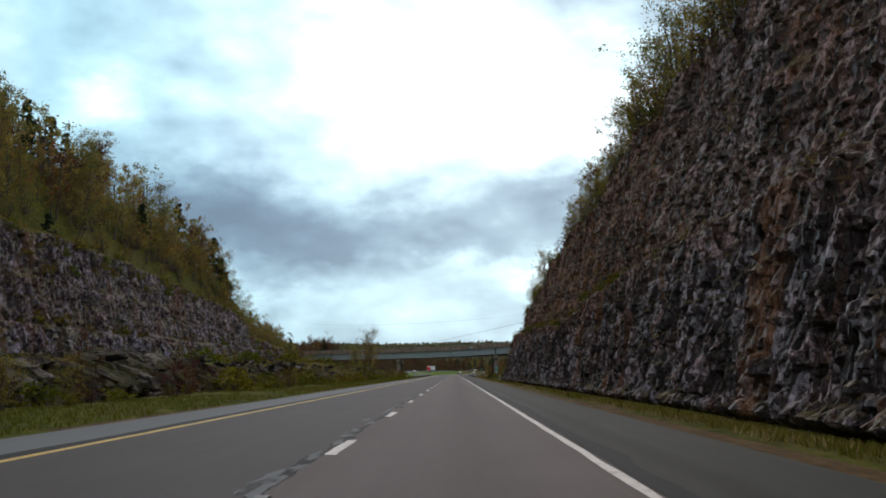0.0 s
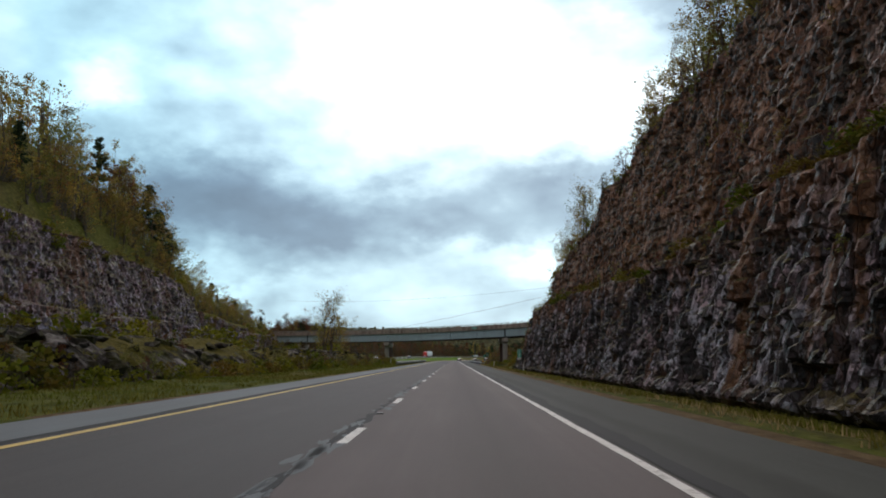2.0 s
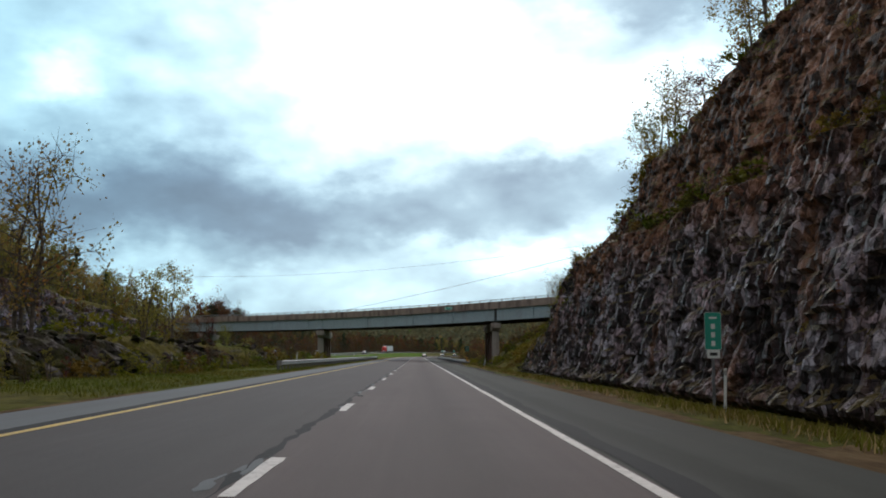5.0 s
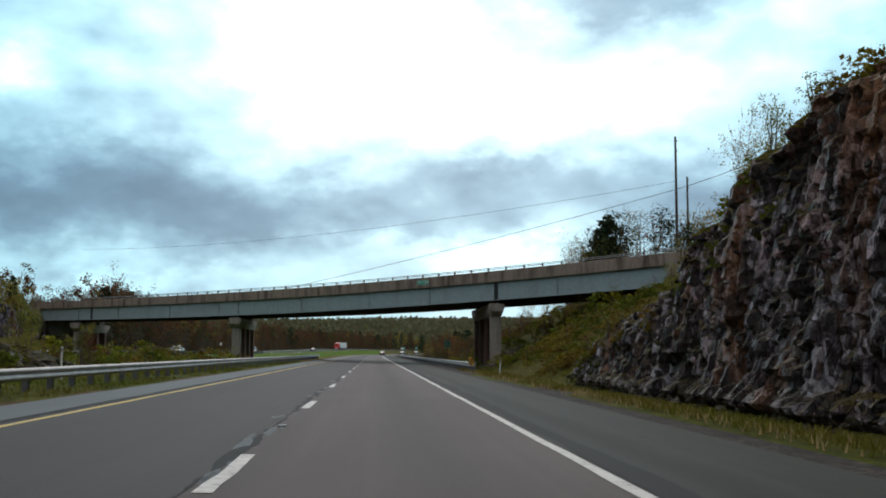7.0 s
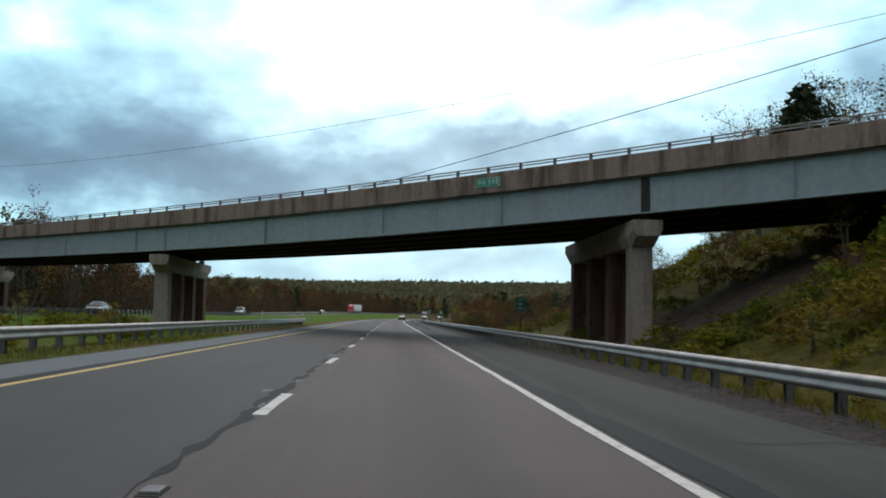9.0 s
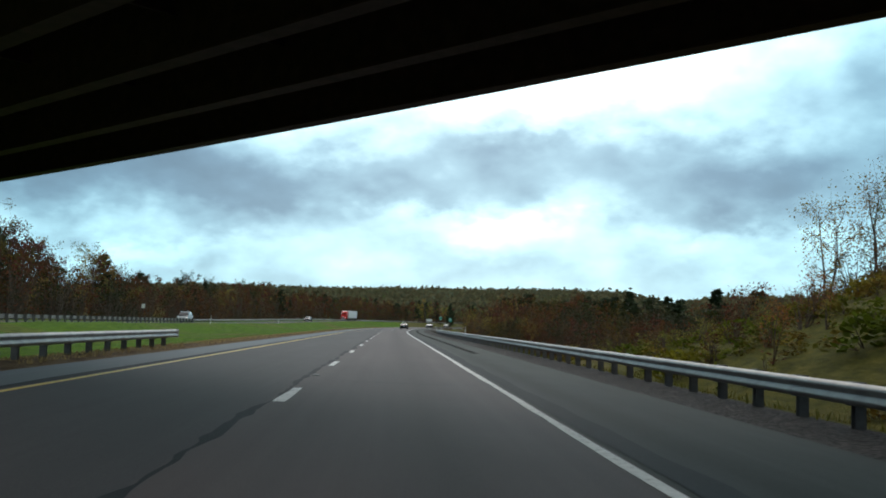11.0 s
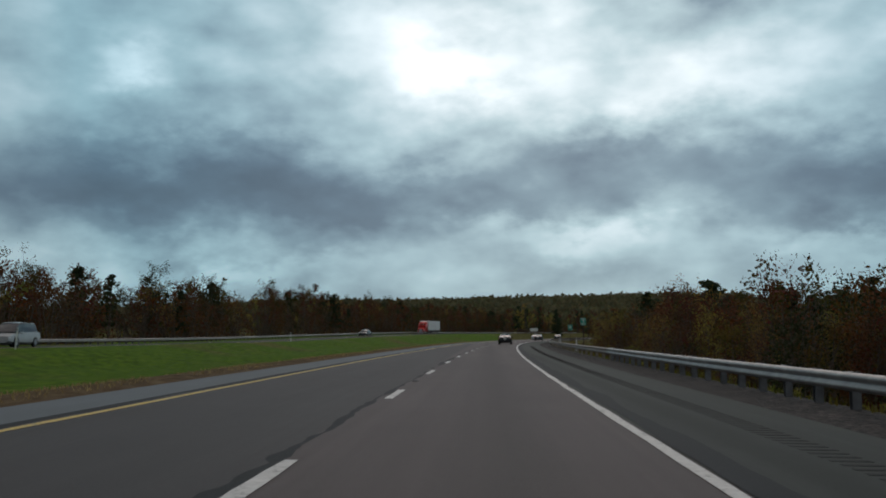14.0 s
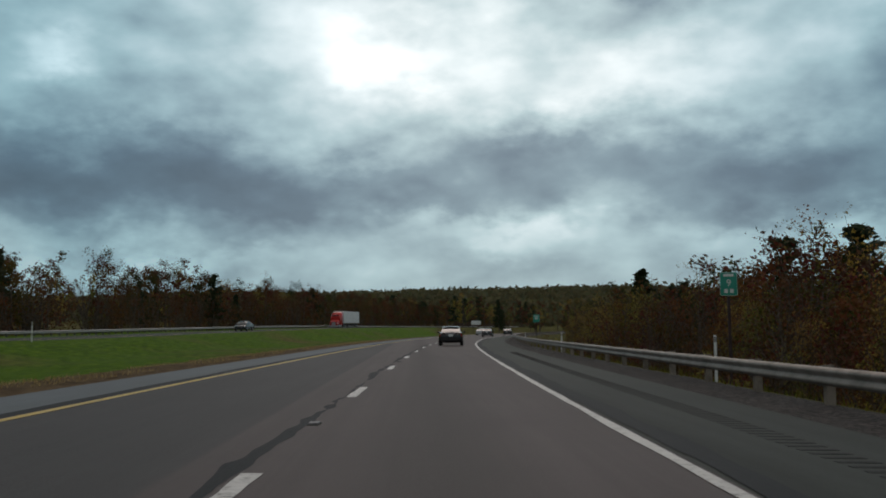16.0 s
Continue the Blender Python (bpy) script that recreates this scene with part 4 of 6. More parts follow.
def build_bridge():
    U0, U1 = -24.0, 104.0
    br = thing("overpass_bridge", "skewed highway overpass, blue-grey steel girders and brown stained concrete parapets", "bridge", kind="structure")
    for w in (0.0, 12.3):
        p = along_bridge("parapet", [(w, 0), (w + 0.3, 0), (w + 0.3, -1.15), (w, -1.25), (w - 0.04, -1.22), (w - 0.04, -0.05)], U0 - 32, U1, PARAPET)
        part("parapet", p, br, "brown weathered concrete parapet")
    part("deck", along_bridge("deck", [(0.25, -0.95), (12.35, -0.95), (12.35, -1.28), (0.25, -1.28)], U0, U1, CONCRETE), br)
    # only the front girder is blue-grey; the inner ones have under-deck shade painted in
    for w in (0.42, 3.2, 6.1, 9.0, 11.9):
        part("girder", along_bridge("girder", [(w - 0.2, -1.26), (w + 0.2, -1.26), (w + 0.2, -1.3), (w + 0.02, -1.32), (w + 0.02, -3.2), (w + 0.22, -3.22), (w + 0.22, -3.28), (w - 0.22, -3.28), (w - 0.22, -3.22), (w - 0.02, -3.2), (w - 0.02, -1.32), (w - 0.2, -1.3)], U0, U1, GIRDER if w < 1 else DARK_STEEL), br, "blue-grey painted plate girder" if w < 1 else "dark maroon inner girder, under-deck shade in its colour")
    # web stiffeners, and black plates painting the shade of the splice gaps
    stiff = box_mesh("stiffener", (0.03, 0.2, 1.86), GIRDER, bevel=0.004)
    for u in (-8, 10, 20, 32.4, 45.6, 50, 62, 76, 88):
        part("stiffener", stiff, br, m=Matrix.Translation(on_bridge(u, 0.32, float(deck_z(u)) - 2.26)) @ pose(0, 0, 0, 0, 0, BANG))
    gap = box_mesh("expansion_joint", (0.5, 0.08, 1.9), BLACK, bevel=0.01)
    for u in (0.2, 84.0):
        part("expansion_joint", gap, br, "black strip for the shaded gap at the girder splice", Matrix.Translation(on_bridge(u, 0.34, float(deck_z(u)) - 2.27)) @ pose(0, 0, 0, 0, 0, BANG))
    # cross bracing under the deck, its shade put into the dark colour too
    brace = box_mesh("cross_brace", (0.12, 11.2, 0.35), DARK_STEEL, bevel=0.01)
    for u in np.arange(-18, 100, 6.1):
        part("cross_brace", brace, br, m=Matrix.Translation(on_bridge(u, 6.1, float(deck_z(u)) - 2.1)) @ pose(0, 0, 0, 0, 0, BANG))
    # the rail on top
    post = box_mesh("rail_post", (0.16, 0.14, 0.42), POST_STEEL, bevel=0.02)
    for w in (0.14, 12.45):
        for h in (0.2, 0.36):
            part("rail", along_bridge("rail", [(w - 0.035, h - 0.035), (w + 0.035, h - 0.035), (w + 0.035, h + 0.035), (w - 0.035, h + 0.035)], U0 - 32, U1, GALV), br, "galvanised bridge rail")
        for k in range(65):
            u = U0 - 31.25 + 2.45 * k
            part("rail_post", post, br, m=Matrix.Translation(on_bridge(u, w, float(deck_z(u)) + 0.18)) @ pose(0, 0, 0, 0, 0, BANG))
    # piers: four square columns under a stepped cap, set along the road
    for x0, ys, ztop, zb in ((13.3, (335.9, 341.6, 347.3, 353.2), 6.6, -1.4), (-20.0, (367.6, 372.9, 378.2, 383.5), 6.0, -0.6), (-50.5, (396.5, 401.6, 406.7, 411.8), 6.0, 0.0)):
        pier = part("pier", None, br, "stained concrete pier with four columns and a stepped cap")
        y0, y1 = ys[0] - 1.9, ys[-1] + 1.9
        # the cap: eight-sided in section, its underside rising to both ends
        sec = [(-0.82, 0), (0.82, 0), (0.82, -0.85), (0.6, -1.4), (-0.6, -1.4), (-0.82, -0.85)]
        verts, faces = [], []
        for yy, f in ((y0, 0.62), (y0 + 1.1, 1.0), (y1 - 1.1, 1.0), (y1, 0.62)):
            verts += [(x0 + a, yy, ztop + b * f) for a, b in sec]
        for r in range(3):
            faces += [(r * 6 + k, r * 6 + (k + 1) % 6, r * 6 + 6 + (k + 1) % 6, r * 6 + 6 + k) for k in range(6)]
        faces += [(5, 4, 3, 2, 1, 0), (18, 19, 20, 21, 22, 23)]
        bm = bmesh.new()
        bm.from_mesh(mesh_of("cap", verts, faces, CONCRETE))
        bmesh.ops.recalc_face_normals(bm, faces=bm.faces)
        bmesh.ops.bevel(bm, geom=list(bm.edges), offset=0.03, segments=1, affect="EDGES")
        part("cap", finish("cap", bm, CONCRETE), pier)
        # back columns: rust stains plus under-deck shade painted into the concrete
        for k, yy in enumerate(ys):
            me = box_mesh("column", (1.2, 1.3, ztop - 1.38 - zb), CONCRETE if k == 0 else STAINED_SHADED, (x0, yy, (ztop - 1.38 + zb) / 2), 0.06)
            part("column", me, pier, "" if k == 0 else "rust-stained column with the deck's shade in its colour")
        for j, yy in enumerate(np.linspace(y0 + 0.9, y1 - 0.9, 5)):
            w = (x0 - FACE[0]) * BN.x + (yy - FACE[1]) * BN.y
            part("bearing", box_mesh("bearing", (0.5, 0.5, 0.5), DARK_STEEL, (x0, yy, ztop + 0.2), 0.03), pier)
    # abutments
    for u, zb in ((-22.5, 4.5), (102, 2.0)):
        me = along_bridge("abutment", [(-0.4, -0.9), (12.8, -0.9), (12.8, -6), (-0.4, -6)], u - 1.6, u + 1.2, CONCRETE)
        part("abutment", me, br, "grey concrete abutment")
    # approach slab at the right end, on the bank
    part("approach", along_bridge("approach", [(-0.3, -1.0), (12.8, -1.0), (12.8, -3.2), (-0.3, -3.2)], -60, U0, CONCRETE), br)


build_bridge()


def text_mesh(body, size, mat, depth=0.004):
    cu = bpy.data.curves.new("letters", "FONT")
    cu.body, cu.size, cu.align_x, cu.align_y, cu.extrude = body, size, "CENTER", "CENTER", depth
    ob = bpy.data.objects.new("letters", cu)
    scene.collection.objects.link(ob)
    me = bpy.data.meshes.new_from_object(ob.evaluated_get(bpy.context.evaluated_depsgraph_get()))
    bpy.data.objects.remove(ob)
    me.materials.clear()
    me.materials.append(mat)
    return me


def panel_mesh(name, w, h, mat, t=0.012, r=0.05):
    """A thin sheet with rounded corners, standing in x-z and facing -y."""
    pts = []
    for cx, cz, a0 in ((w / 2 - r, h / 2 - r, 0), (-w / 2 + r, h / 2 - r, 90), (-w / 2 + r, -h / 2 + r, 180), (w / 2 - r, -h / 2 + r, 270)):
        for k in range(5):
            a = radians(a0 + k * 22.5)
            pts.append((cx + r * math.cos(a), cz + r * math.sin(a)))
    n = len(pts)
    verts = [(x, -t / 2, z) for x, z in pts] + [(x, t / 2, z) for x, z in pts]
    faces = [tuple(range(n)), tuple(range(2 * n - 1, n - 1, -1))] + [(i, i + n, (i + 1) % n + n, (i + 1) % n) for i in range(n)]
    return mesh_of(name, verts, faces, mat)


def route_sign():
    u, z = 10.75, 9.40
    at = on_bridge(u, -0.09, z)
    sg = thing("route_sign", "green route sign with white letters fixed to the bridge parapet", "road sign", Matrix.Translation(at) @ pose(0, 0, 0, 0, 0, BANG + 180))
    part("panel", panel_mesh("panel", 1.8, 0.5, GREEN_SIGN), sg)
    part("border", panel_mesh("border", 1.84, 0.54, WHITE_SIGN, 0.008), sg)
    for x, ch in ((-0.63, "P"), (-0.33, "A"), (0.12, "5"), (0.41, "9"), (0.69, "0")):
        part("letter", text_mesh(ch, 0.42, WHITE_SIGN), sg, "", pose(x, -0.012, 0, 90, 0, 0))
    for x in (-0.7, 0.7):
        part("bracket", box_mesh("bracket", (0.05, 0.07, 0.6), POST_STEEL, (x, 0.04, 0), 0.005), sg)


route_sign()


# ---- guard rails ----
BEAM = [(0.0, 0.0), (0.035, 0.02), (0.075, 0.05), (0.075, 0.095), (0.02, 0.14), (0.02, 0.17), (0.075, 0.215), (0.075, 0.26), (0.035, 0.29), (0.0, 0.31)]


def guard_rail(s0, s1, lat, side, label, top=0.7, spacing=1.905, base=None, ends=True, beam=None, timber=False):
    """side: +1 if the road lies to the left of the rail, so that the ribs face it."""
    z_of = base or (lambda S, A: -0.02 * np.clip(A, -8.4, 5.4) - 0.10 + 0 * S)
    rail = thing("guard_rail", label, "guard rail", kind="structure")
    prof = [(-side * a, b - 0.31 + top) for a, b in BEAM]
    prof += [(-side * (a - 0.006), b - 0.31 + top) for a, b in BEAM[::-1]]
    s = np.append(np.arange(s0, s1, 1.9), s1)
    part("beam", sweep("beam", prof, s, lat, beam or GALV, lambda S, A: z_of(S, A * 0 + lat), True, True), rail, "galvanised corrugated rail beam")
    bm = bmesh.new()
    box_bm(bm, (0.012, 0.15, top + 0.5), (side * 0.16, 0, (top - 0.5) / 2), None, 0)
    box_bm(bm, (0.15, 0.012, top + 0.5), (side * 0.16, -0.07, (top - 0.5) / 2), None, 0)
    box_bm(bm, (0.15, 0.012, top + 0.5), (side * 0.16, 0.07, (top - 0.5) / 2), None, 0)
    post = finish("post", bm, POST_STEEL)
    if timber:
        post = box_mesh("post", (0.15, 0.15, top + 0.52), POST_WOOD, (side * 0.16, 0, (top - 0.48) / 2), 0)
    block = box_mesh("spacer_block", (0.16, 0.13, 0.33), POST_STEEL, (side * 0.075, 0, top - 0.16), 0.01)
    n = int((s1 - s0) / spacing)
    rest = []
    for k in range(n + 1):
        q = s0 + k * spacing
        x, y = plan(q, lat)
        m = pose(float(x), float(y), float(z_of(np.array(q), np.array(lat))), 0, 0, heading(q))
        if k < 150:
            part("post", post, rail, m=m)
            part("spacer_block", block, rail, m=m)
        else:
            rest.append(m)
    if rest:
        chunks = []
        bv = np.array([v.co[:] for v in post.vertices])
        bq = np.array([p.vertices[:] for p in post.polygons])
        for m in rest:
            mm = np.array(m)
            chunks.append((bv @ mm[:3, :3].T + mm[:3, 3], bq))
        v, q = join_arrays(chunks)
        tagged(part("far_posts", quads("far_posts", v, q, POST_STEEL), rail), kind="stuff")
    if ends:
        for q in (s0, s1):
            x, y = plan(q, lat)
            bm = bmesh.new()
            bmesh.ops.create_cone(bm, cap_ends=True, segments=14, radius1=0.17, radius2=0.17, depth=0.32, matrix=pose(0, 0, top - 0.155))
            part("end_terminal", finish("end_terminal", bm, GALV, 40), rail, "rounded rail end", pose(float(x) + side * 0.1, float(y), float(z_of(np.array(q), np.array(lat))), 0, 0, heading(q)))
    return rail


guard_rail(290, 485, 6.1, 1, "long galvanised guard rail on steel posts beside the outer shoulder")
guard_rail(485.0, 900, 6.1, 1, "dull galvanised guard rail on widely spaced posts round the curve", spacing=3.81, ends=False, beam=DULL_GALV, timber=True)
guard_rail(226, 380, -8.9, -1, "galvanised guard rail along the grassy median before the bridge", 0.72)
OZ = lambda S, A: 0.62 + 1.3 * smooth(540, 740, S)
guard_rail(330, 486, -29.3, 1, "galvanised guard rail in front of the far carriageway", 0.75, base=OZ)
guard_rail(300, 960, -43.4, -1, "galvanised guard rail beyond the far carriageway", 0.75, base=OZ)


def object_marker(s, lat):
    x, y = plan(s, lat)
    sg = thing("object_marker", "yellow and black striped marker panel at the guard rail end", "road marker", pose(float(x), float(y), put_z(s, lat), 0, 0, heading(s)))
    part("post", box_mesh("post", (0.05, 0.04, 1.05), POST_STEEL, (0, 0.03, 0.45), 0.005), sg)
    part("panel", panel_mesh("panel", 0.34, 0.5, YELLOW_SIGN, r=0.02), sg, m=pose(0, 0, 0.72))
    for k in range(4):
        me = mesh_of("stripe", [(-0.17, -0.009, a) for a in (0, 0.07)] + [(0.17, -0.009, a) for a in (0.16, 0.23)], [(0, 2, 3, 1)], BLACK)
        part("stripe", me, sg, m=pose(0, 0, 0.48 + 0.11 * k - 0.045))


object_marker(289.6, 6.02)


def delineator(s, lat, h=1.25, group="roadside delineators", lean=0.0):
    x, y = plan(s, lat)
    d = thing("delineator_post", "slim white plastic delineator post with a reflector", "marker post", pose(float(x), float(y), put_z(s, lat) - 0.05, 0, lean, heading(s)), group)
    part("stake", box_mesh("stake", (0.075, 0.03, h), WHITE_SIGN, (0, 0, h / 2), 0.008), d)
    part("reflector", box_mesh("reflector", (0.075, 0.012, 0.14), GALV, (0, -0.02, h - 0.12), 0.004), d)


for s_, lat_, lean_ in ((189.0, 7.85, 2), (296, 8.7, 4), (436, 6.9, 0), (521.5, 7.05, 0), (560, 7.2, 2), (620, 7.3, 0), (262, -12.2, 0), (489, -27.5, 5), (560, -27.5, 0)):
    delineator(s_, lat_, 1.3, lean=lean_)


def bars(parent, rows, mat=None):
    """Unreadable writing as plain bars: (x, z, width, height)."""
    for x, z, w, h in rows:
        part("text_bar", box_mesh("text_bar", (w, 0.006, h), mat or WHITE_SIGN, (x, -0.012, z), 0.001), parent)


def mile_sign(s, lat, base, w, h, post_mat, rows, number="", plate=False, label=""):
    x, y = plan(s, lat)
    g = put_z(s, lat)
    sg = thing("mile_sign", label, "road sign", pose(float(x), float(y), g - 0.1, 0, 0, heading(s)))
    part("post", box_mesh("post", (0.075, 0.06, base + h - g + 0.1), post_mat, (0, 0.045, (base + h - g + 0.1) / 2), 0.008), sg)
    zc = base + h / 2 - g + 0.1
    panel = part("panel", panel_mesh("panel", w, h, GREEN_SIGN, r=0.04), sg, m=pose(0, 0, zc))
    part("border", panel_mesh("border", w + 0.014, h + 0.014, WHITE_SIGN, 0.006, 0.045), sg, m=pose(0, 0.002, zc))
    bars(panel, rows)
    if number:
        part("numeral", text_mesh(number, 0.27, WHITE_SIGN), panel, "white numeral", pose(0, -0.012, 0.02, 90, 0, 0))
    if plate:
        pl = part("plate", panel_mesh("plate", w * 0.8, 0.22, WHITE_SIGN, r=0.02), sg, "small white plate", pose(0, -0.004, zc - h / 2 - 0.12))
        bars(pl, [(0, 0, 0.2, 0.08)], BLACK)


mile_sign(188.2, 7.35, 1.3, 0.42, 0.95, POST_STEEL, [(0, 0.34, 0.2, 0.05), (0, 0.12, 0.1, 0.13), (0, -0.1, 0.1, 0.13), (0, -0.32, 0.1, 0.13)], "", True, "narrow green mile marker with a small white plate")
mile_sign(356.0, 9.3, 1.75, 0.75, 1.0, DARK_STEEL, [(0, 0.3, 0.4, 0.1), (0, 0.0, 0.3, 0.2), (0, -0.3, 0.4, 0.12)], "", False, "dark green marker sign on a rusty post")
mile_sign(522.5, 7.75, 2.05, 0.47, 0.64, DARK_STEEL, [(0, 0.24, 0.28, 0.07), (-0.08, -0.2, 0.1, 0.11), (0.08, -0.2, 0.1, 0.11)], "9", False, "green mile marker with a white nine on a dark post")
mile_sign(640.0, 9.0, 2.2, 0.9, 1.1, DARK_STEEL, [(0, 0.3, 0.5, 0.1), (0, 0, 0.4, 0.2)], "", False, "far green marker sign beside the curve")


def plate_sign(s, lat, z, w, h, legs, label):
    x, y = plan(s, lat)
    g = put_z(s, lat)
    sg = thing("roadside_sign", label, "road sign", pose(float(x), float(y), g - 0.1, 0, 0, heading(s)))
    part("panel", panel_mesh("panel", w, h, WHITE_SIGN, r=0.04), sg, m=pose(0, 0, z - g + 0.1))
    for q in legs:
        part("post", box_mesh("post", (0.08, 0.06, z + h / 2 - g), DARK_STEEL, (q, 0.045, (z + h / 2 - g) / 2), 0.008), sg)


plate_sign(522.5, -46.6, 3.55, 0.62, 0.76, (0,), "small white sign on a dark post beyond the far carriageway")
plate_sign(745, -10.5, 3.0, 2.4, 1.0, (-0.8, 0.8), "pale grey sign panel on two posts in the median")


# ---- poles and wires ----
def utility_pole(at, h, lean):
    p = thing("utility_pole", "tall weathered wooden utility pole behind the bridge end", "utility pole", Matrix.Translation(at) @ pose(0, 0, 0, 0, lean, 0), "poles by the bridge")
    v, q = tube_arrays([(0, 0, -0.5), (0, 0, h * 0.5), (0, 0, h)], [0.19, 0.16, 0.12], 10)
    part("shaft", quads("shaft", v, q, POLE_WOOD, True), p)
    for k, z in enumerate((0.97, 0.9)):
        part("insulator", box_mesh("insulator", (0.09, 0.09, 0.2), BLACK, (0.16, 0, h * z), 0.02), p)


POLES = [((35.2, 338.0, 9.5), 17.3), ((43.0, 358.0, 10.0), 15.6)]
for at, h in POLES:
    utility_pole(at, h, 0.3)


def wire(a, b, sag, r=0.022):
    a, b = np.array(a, float), np.array(b, float)
    ts = np.linspace(0, 1, 40)
    pts = a + (b - a) * ts[:, None]
    pts[:, 2] -= sag * 4 * ts * (1 - ts)
    v, q = tube_arrays(pts, [r] * len(pts), 5)
    thing("power_line", "thin black overhead wire across the highway", "power line", group="wires over the road", me=quads("power_line", v, q, CABLE, True))


wire((35.2, 338, 20.4), (-45, 415, 7.5), 1.0, 0.035)
wire((35.2, 338, 21.4), (-60, 430, 22.0), 2.0, 0.02)
wire((35.2, 338, 20.4), (41.5, 255, 22.5), 1.5, 0.035)


# ---- plants ----
def leaf_quads(centres, size, rng, flat=0.0, jitter=0.35):
    n = len(centres)
    a = rng.normal(size=(n, 3))
    a[:, 2] *= 1 - flat
    a /= np.linalg.norm(a, axis=1, keepdims=True) + 1e-9
    b = np.cross(a, rng.normal(size=(n, 3)))
    b /= np.linalg.norm(b, axis=1, keepdims=True) + 1e-9
    sz = size * rng.uniform(1 - jitter, 1 + jitter, (n, 1))
    a, b = a * sz, b * sz * 0.62
    v = np.stack([centres - a, centres + b, centres + a, centres - b], 1).reshape(-1, 3)
    return v, np.arange(4 * n).reshape(n, 4)


def tree_meshes(kind, seed, lite=False):
    """Trunk with limbs, and crown, about 10 m tall, base at the origin."""
    rng = np.random.default_rng(seed)
    wood, tips = [], []
    H = 10.0
    bend = rng.normal(0, 0.25, 2)

    def stem(base, top, r0, r1, wiggle, n=5, sides=5):
        ts = np.linspace(0, 1, n)[:, None]
        pts = base + (top - base) * ts
        pts[1:-1] += rng.normal(0, wiggle, (n - 2, 3))
        wood.append(tube_arrays(pts, np.linspace(r0, r1, n), sides))
        return pts

    if kind == "mound":
        for k in range(26 if lite else 44):
            a, e = rng.uniform(0, 2 * math.pi), rng.uniform(0.02, 1.0)
            r = rng.uniform(0.55, 1.0)
            tip = np.array([math.cos(a) * 6.2 * r * math.sqrt(1 - e * e), math.sin(a) * 6.2 * r * math.sqrt(1 - e * e), 0.4 + 8.2 * e * r])
            if k % 3 == 0:
                wood.append(tube_arrays([np.array([0, 0, -0.3]), tip * (0.5, 0.5, 0.6), tip], [0.16, 0.1, 0.04], 3))
            tips.append((tip, 1.7))
        n_leaf, size, flat = (8, 0.62, 0.15) if not lite else (5, 0.85, 0.15)
    elif kind in ("thicket", "coppice"):
        for k in range(76):
            a, e = rng.uniform(0, 2 * math.pi), rng.uniform(0.0, 1.0)
            r = rng.uniform(0.6, 1.0)
            wide = 4.4 * r * math.sqrt(max(0.1, 1 - e ** 2.5))
            tip = np.array([math.cos(a) * wide, math.sin(a) * wide, 0.5 + 9.0 * e * (0.6 + 0.4 * r)])
            if k % 4 == 0:
                wood.append(tube_arrays([tip * (0.25, 0.25, 0) + (0, 0, -0.3), tip * (0.6, 0.6, 0.6), tip + (0, 0, 0.5)], [0.12, 0.07, 0.015], 3))
            tips.append((tip, 1.25 if e < 0.7 else 0.85))
        n_leaf, size, flat = ((20, 0.125, 0.1) if not lite else (11, 0.16, 0.1)) if kind == "thicket" else ((12, 0.14, 0.1) if not lite else (6, 0.2, 0.1))
    elif kind == "pine":
        trunk = stem(np.zeros(3), np.array([bend[0], bend[1], H]), 0.17, 0.03, 0.05, 6)
        for z in np.arange(2.4, H - 0.3, 0.55 if not lite else 0.9):
            reach = 2.3 * (1 - (z / H) ** 1.6) * rng.uniform(0.65, 1.1) + 0.25
            for k in range(4):
                a = rng.uniform(0, 2 * math.pi)
                base = np.array([bend[0] * z / H, bend[1] * z / H, z])
                tip = base + np.array([math.cos(a) * reach, math.sin(a) * reach, rng.uniform(-0.1, 0.35)])
                wood.append(tube_arrays([base, tip], [0.035, 0.01], 3))
                for f in np.linspace(0.3, 1, max(2, int(reach * 2))):
                    tips.append((base + (tip - base) * f, 0.42))
        n_leaf, size, flat = (8, 0.25, 0.5) if not lite else (5, 0.38, 0.5)
    else:
        sparse = kind in ("sparse", "bare")
        stems = 1 if kind in ("broad", "fine") else (3 if kind == "shrub" else 2)
        for j in range(stems):
            off = rng.normal(0, 0.25 if stems > 1 else 0.0, 2)
            lean = rng.normal(0, 0.8 if stems > 1 else 0.35, 2)
            base = np.array([off[0], off[1], -0.3])
            top = np.array([off[0] + lean[0], off[1] + lean[1], H * rng.uniform(0.82, 0.98)])
            pts = stem(base, top, 0.2 if not sparse else 0.13, 0.025, 0.15, 4 if lite else 6, 4 if lite else 5)
            low = 0.12 if kind == "shrub" else (0.2 if kind in ("broad", "fine") else 0.3)
            for f in np.linspace(low, 0.97, (5 if kind == "shrub" else 7) if lite else (8 if kind == "shrub" else 12)):
                p = pts[0] + (pts[-1] - pts[0]) * f
                a = rng.uniform(0, 2 * math.pi)
                reach = (2.9 * (1 - abs(f - 0.5) * 1.25) + 0.5) * rng.uniform(0.6, 1.15) * (0.75 if stems > 1 else 1.0)
                tip = p + np.array([math.cos(a) * reach, math.sin(a) * reach, reach * rng.uniform(0.35, 0.9)])
                mid = (p + tip) / 2 + rng.normal(0, 0.18, 3)
                wood.append(tube_arrays([p, mid, tip], [0.06 * (1.2 - f), 0.035 * (1.2 - f) + 0.008, 0.008], 3))
                for _ in range(0 if lite else (1 if kind == "shrub" else 4)):
                    q = mid + (tip - mid) * rng.uniform(0, 1)
                    e = q + rng.normal(0, 0.75, 3) + np.array([0, 0, 0.35])
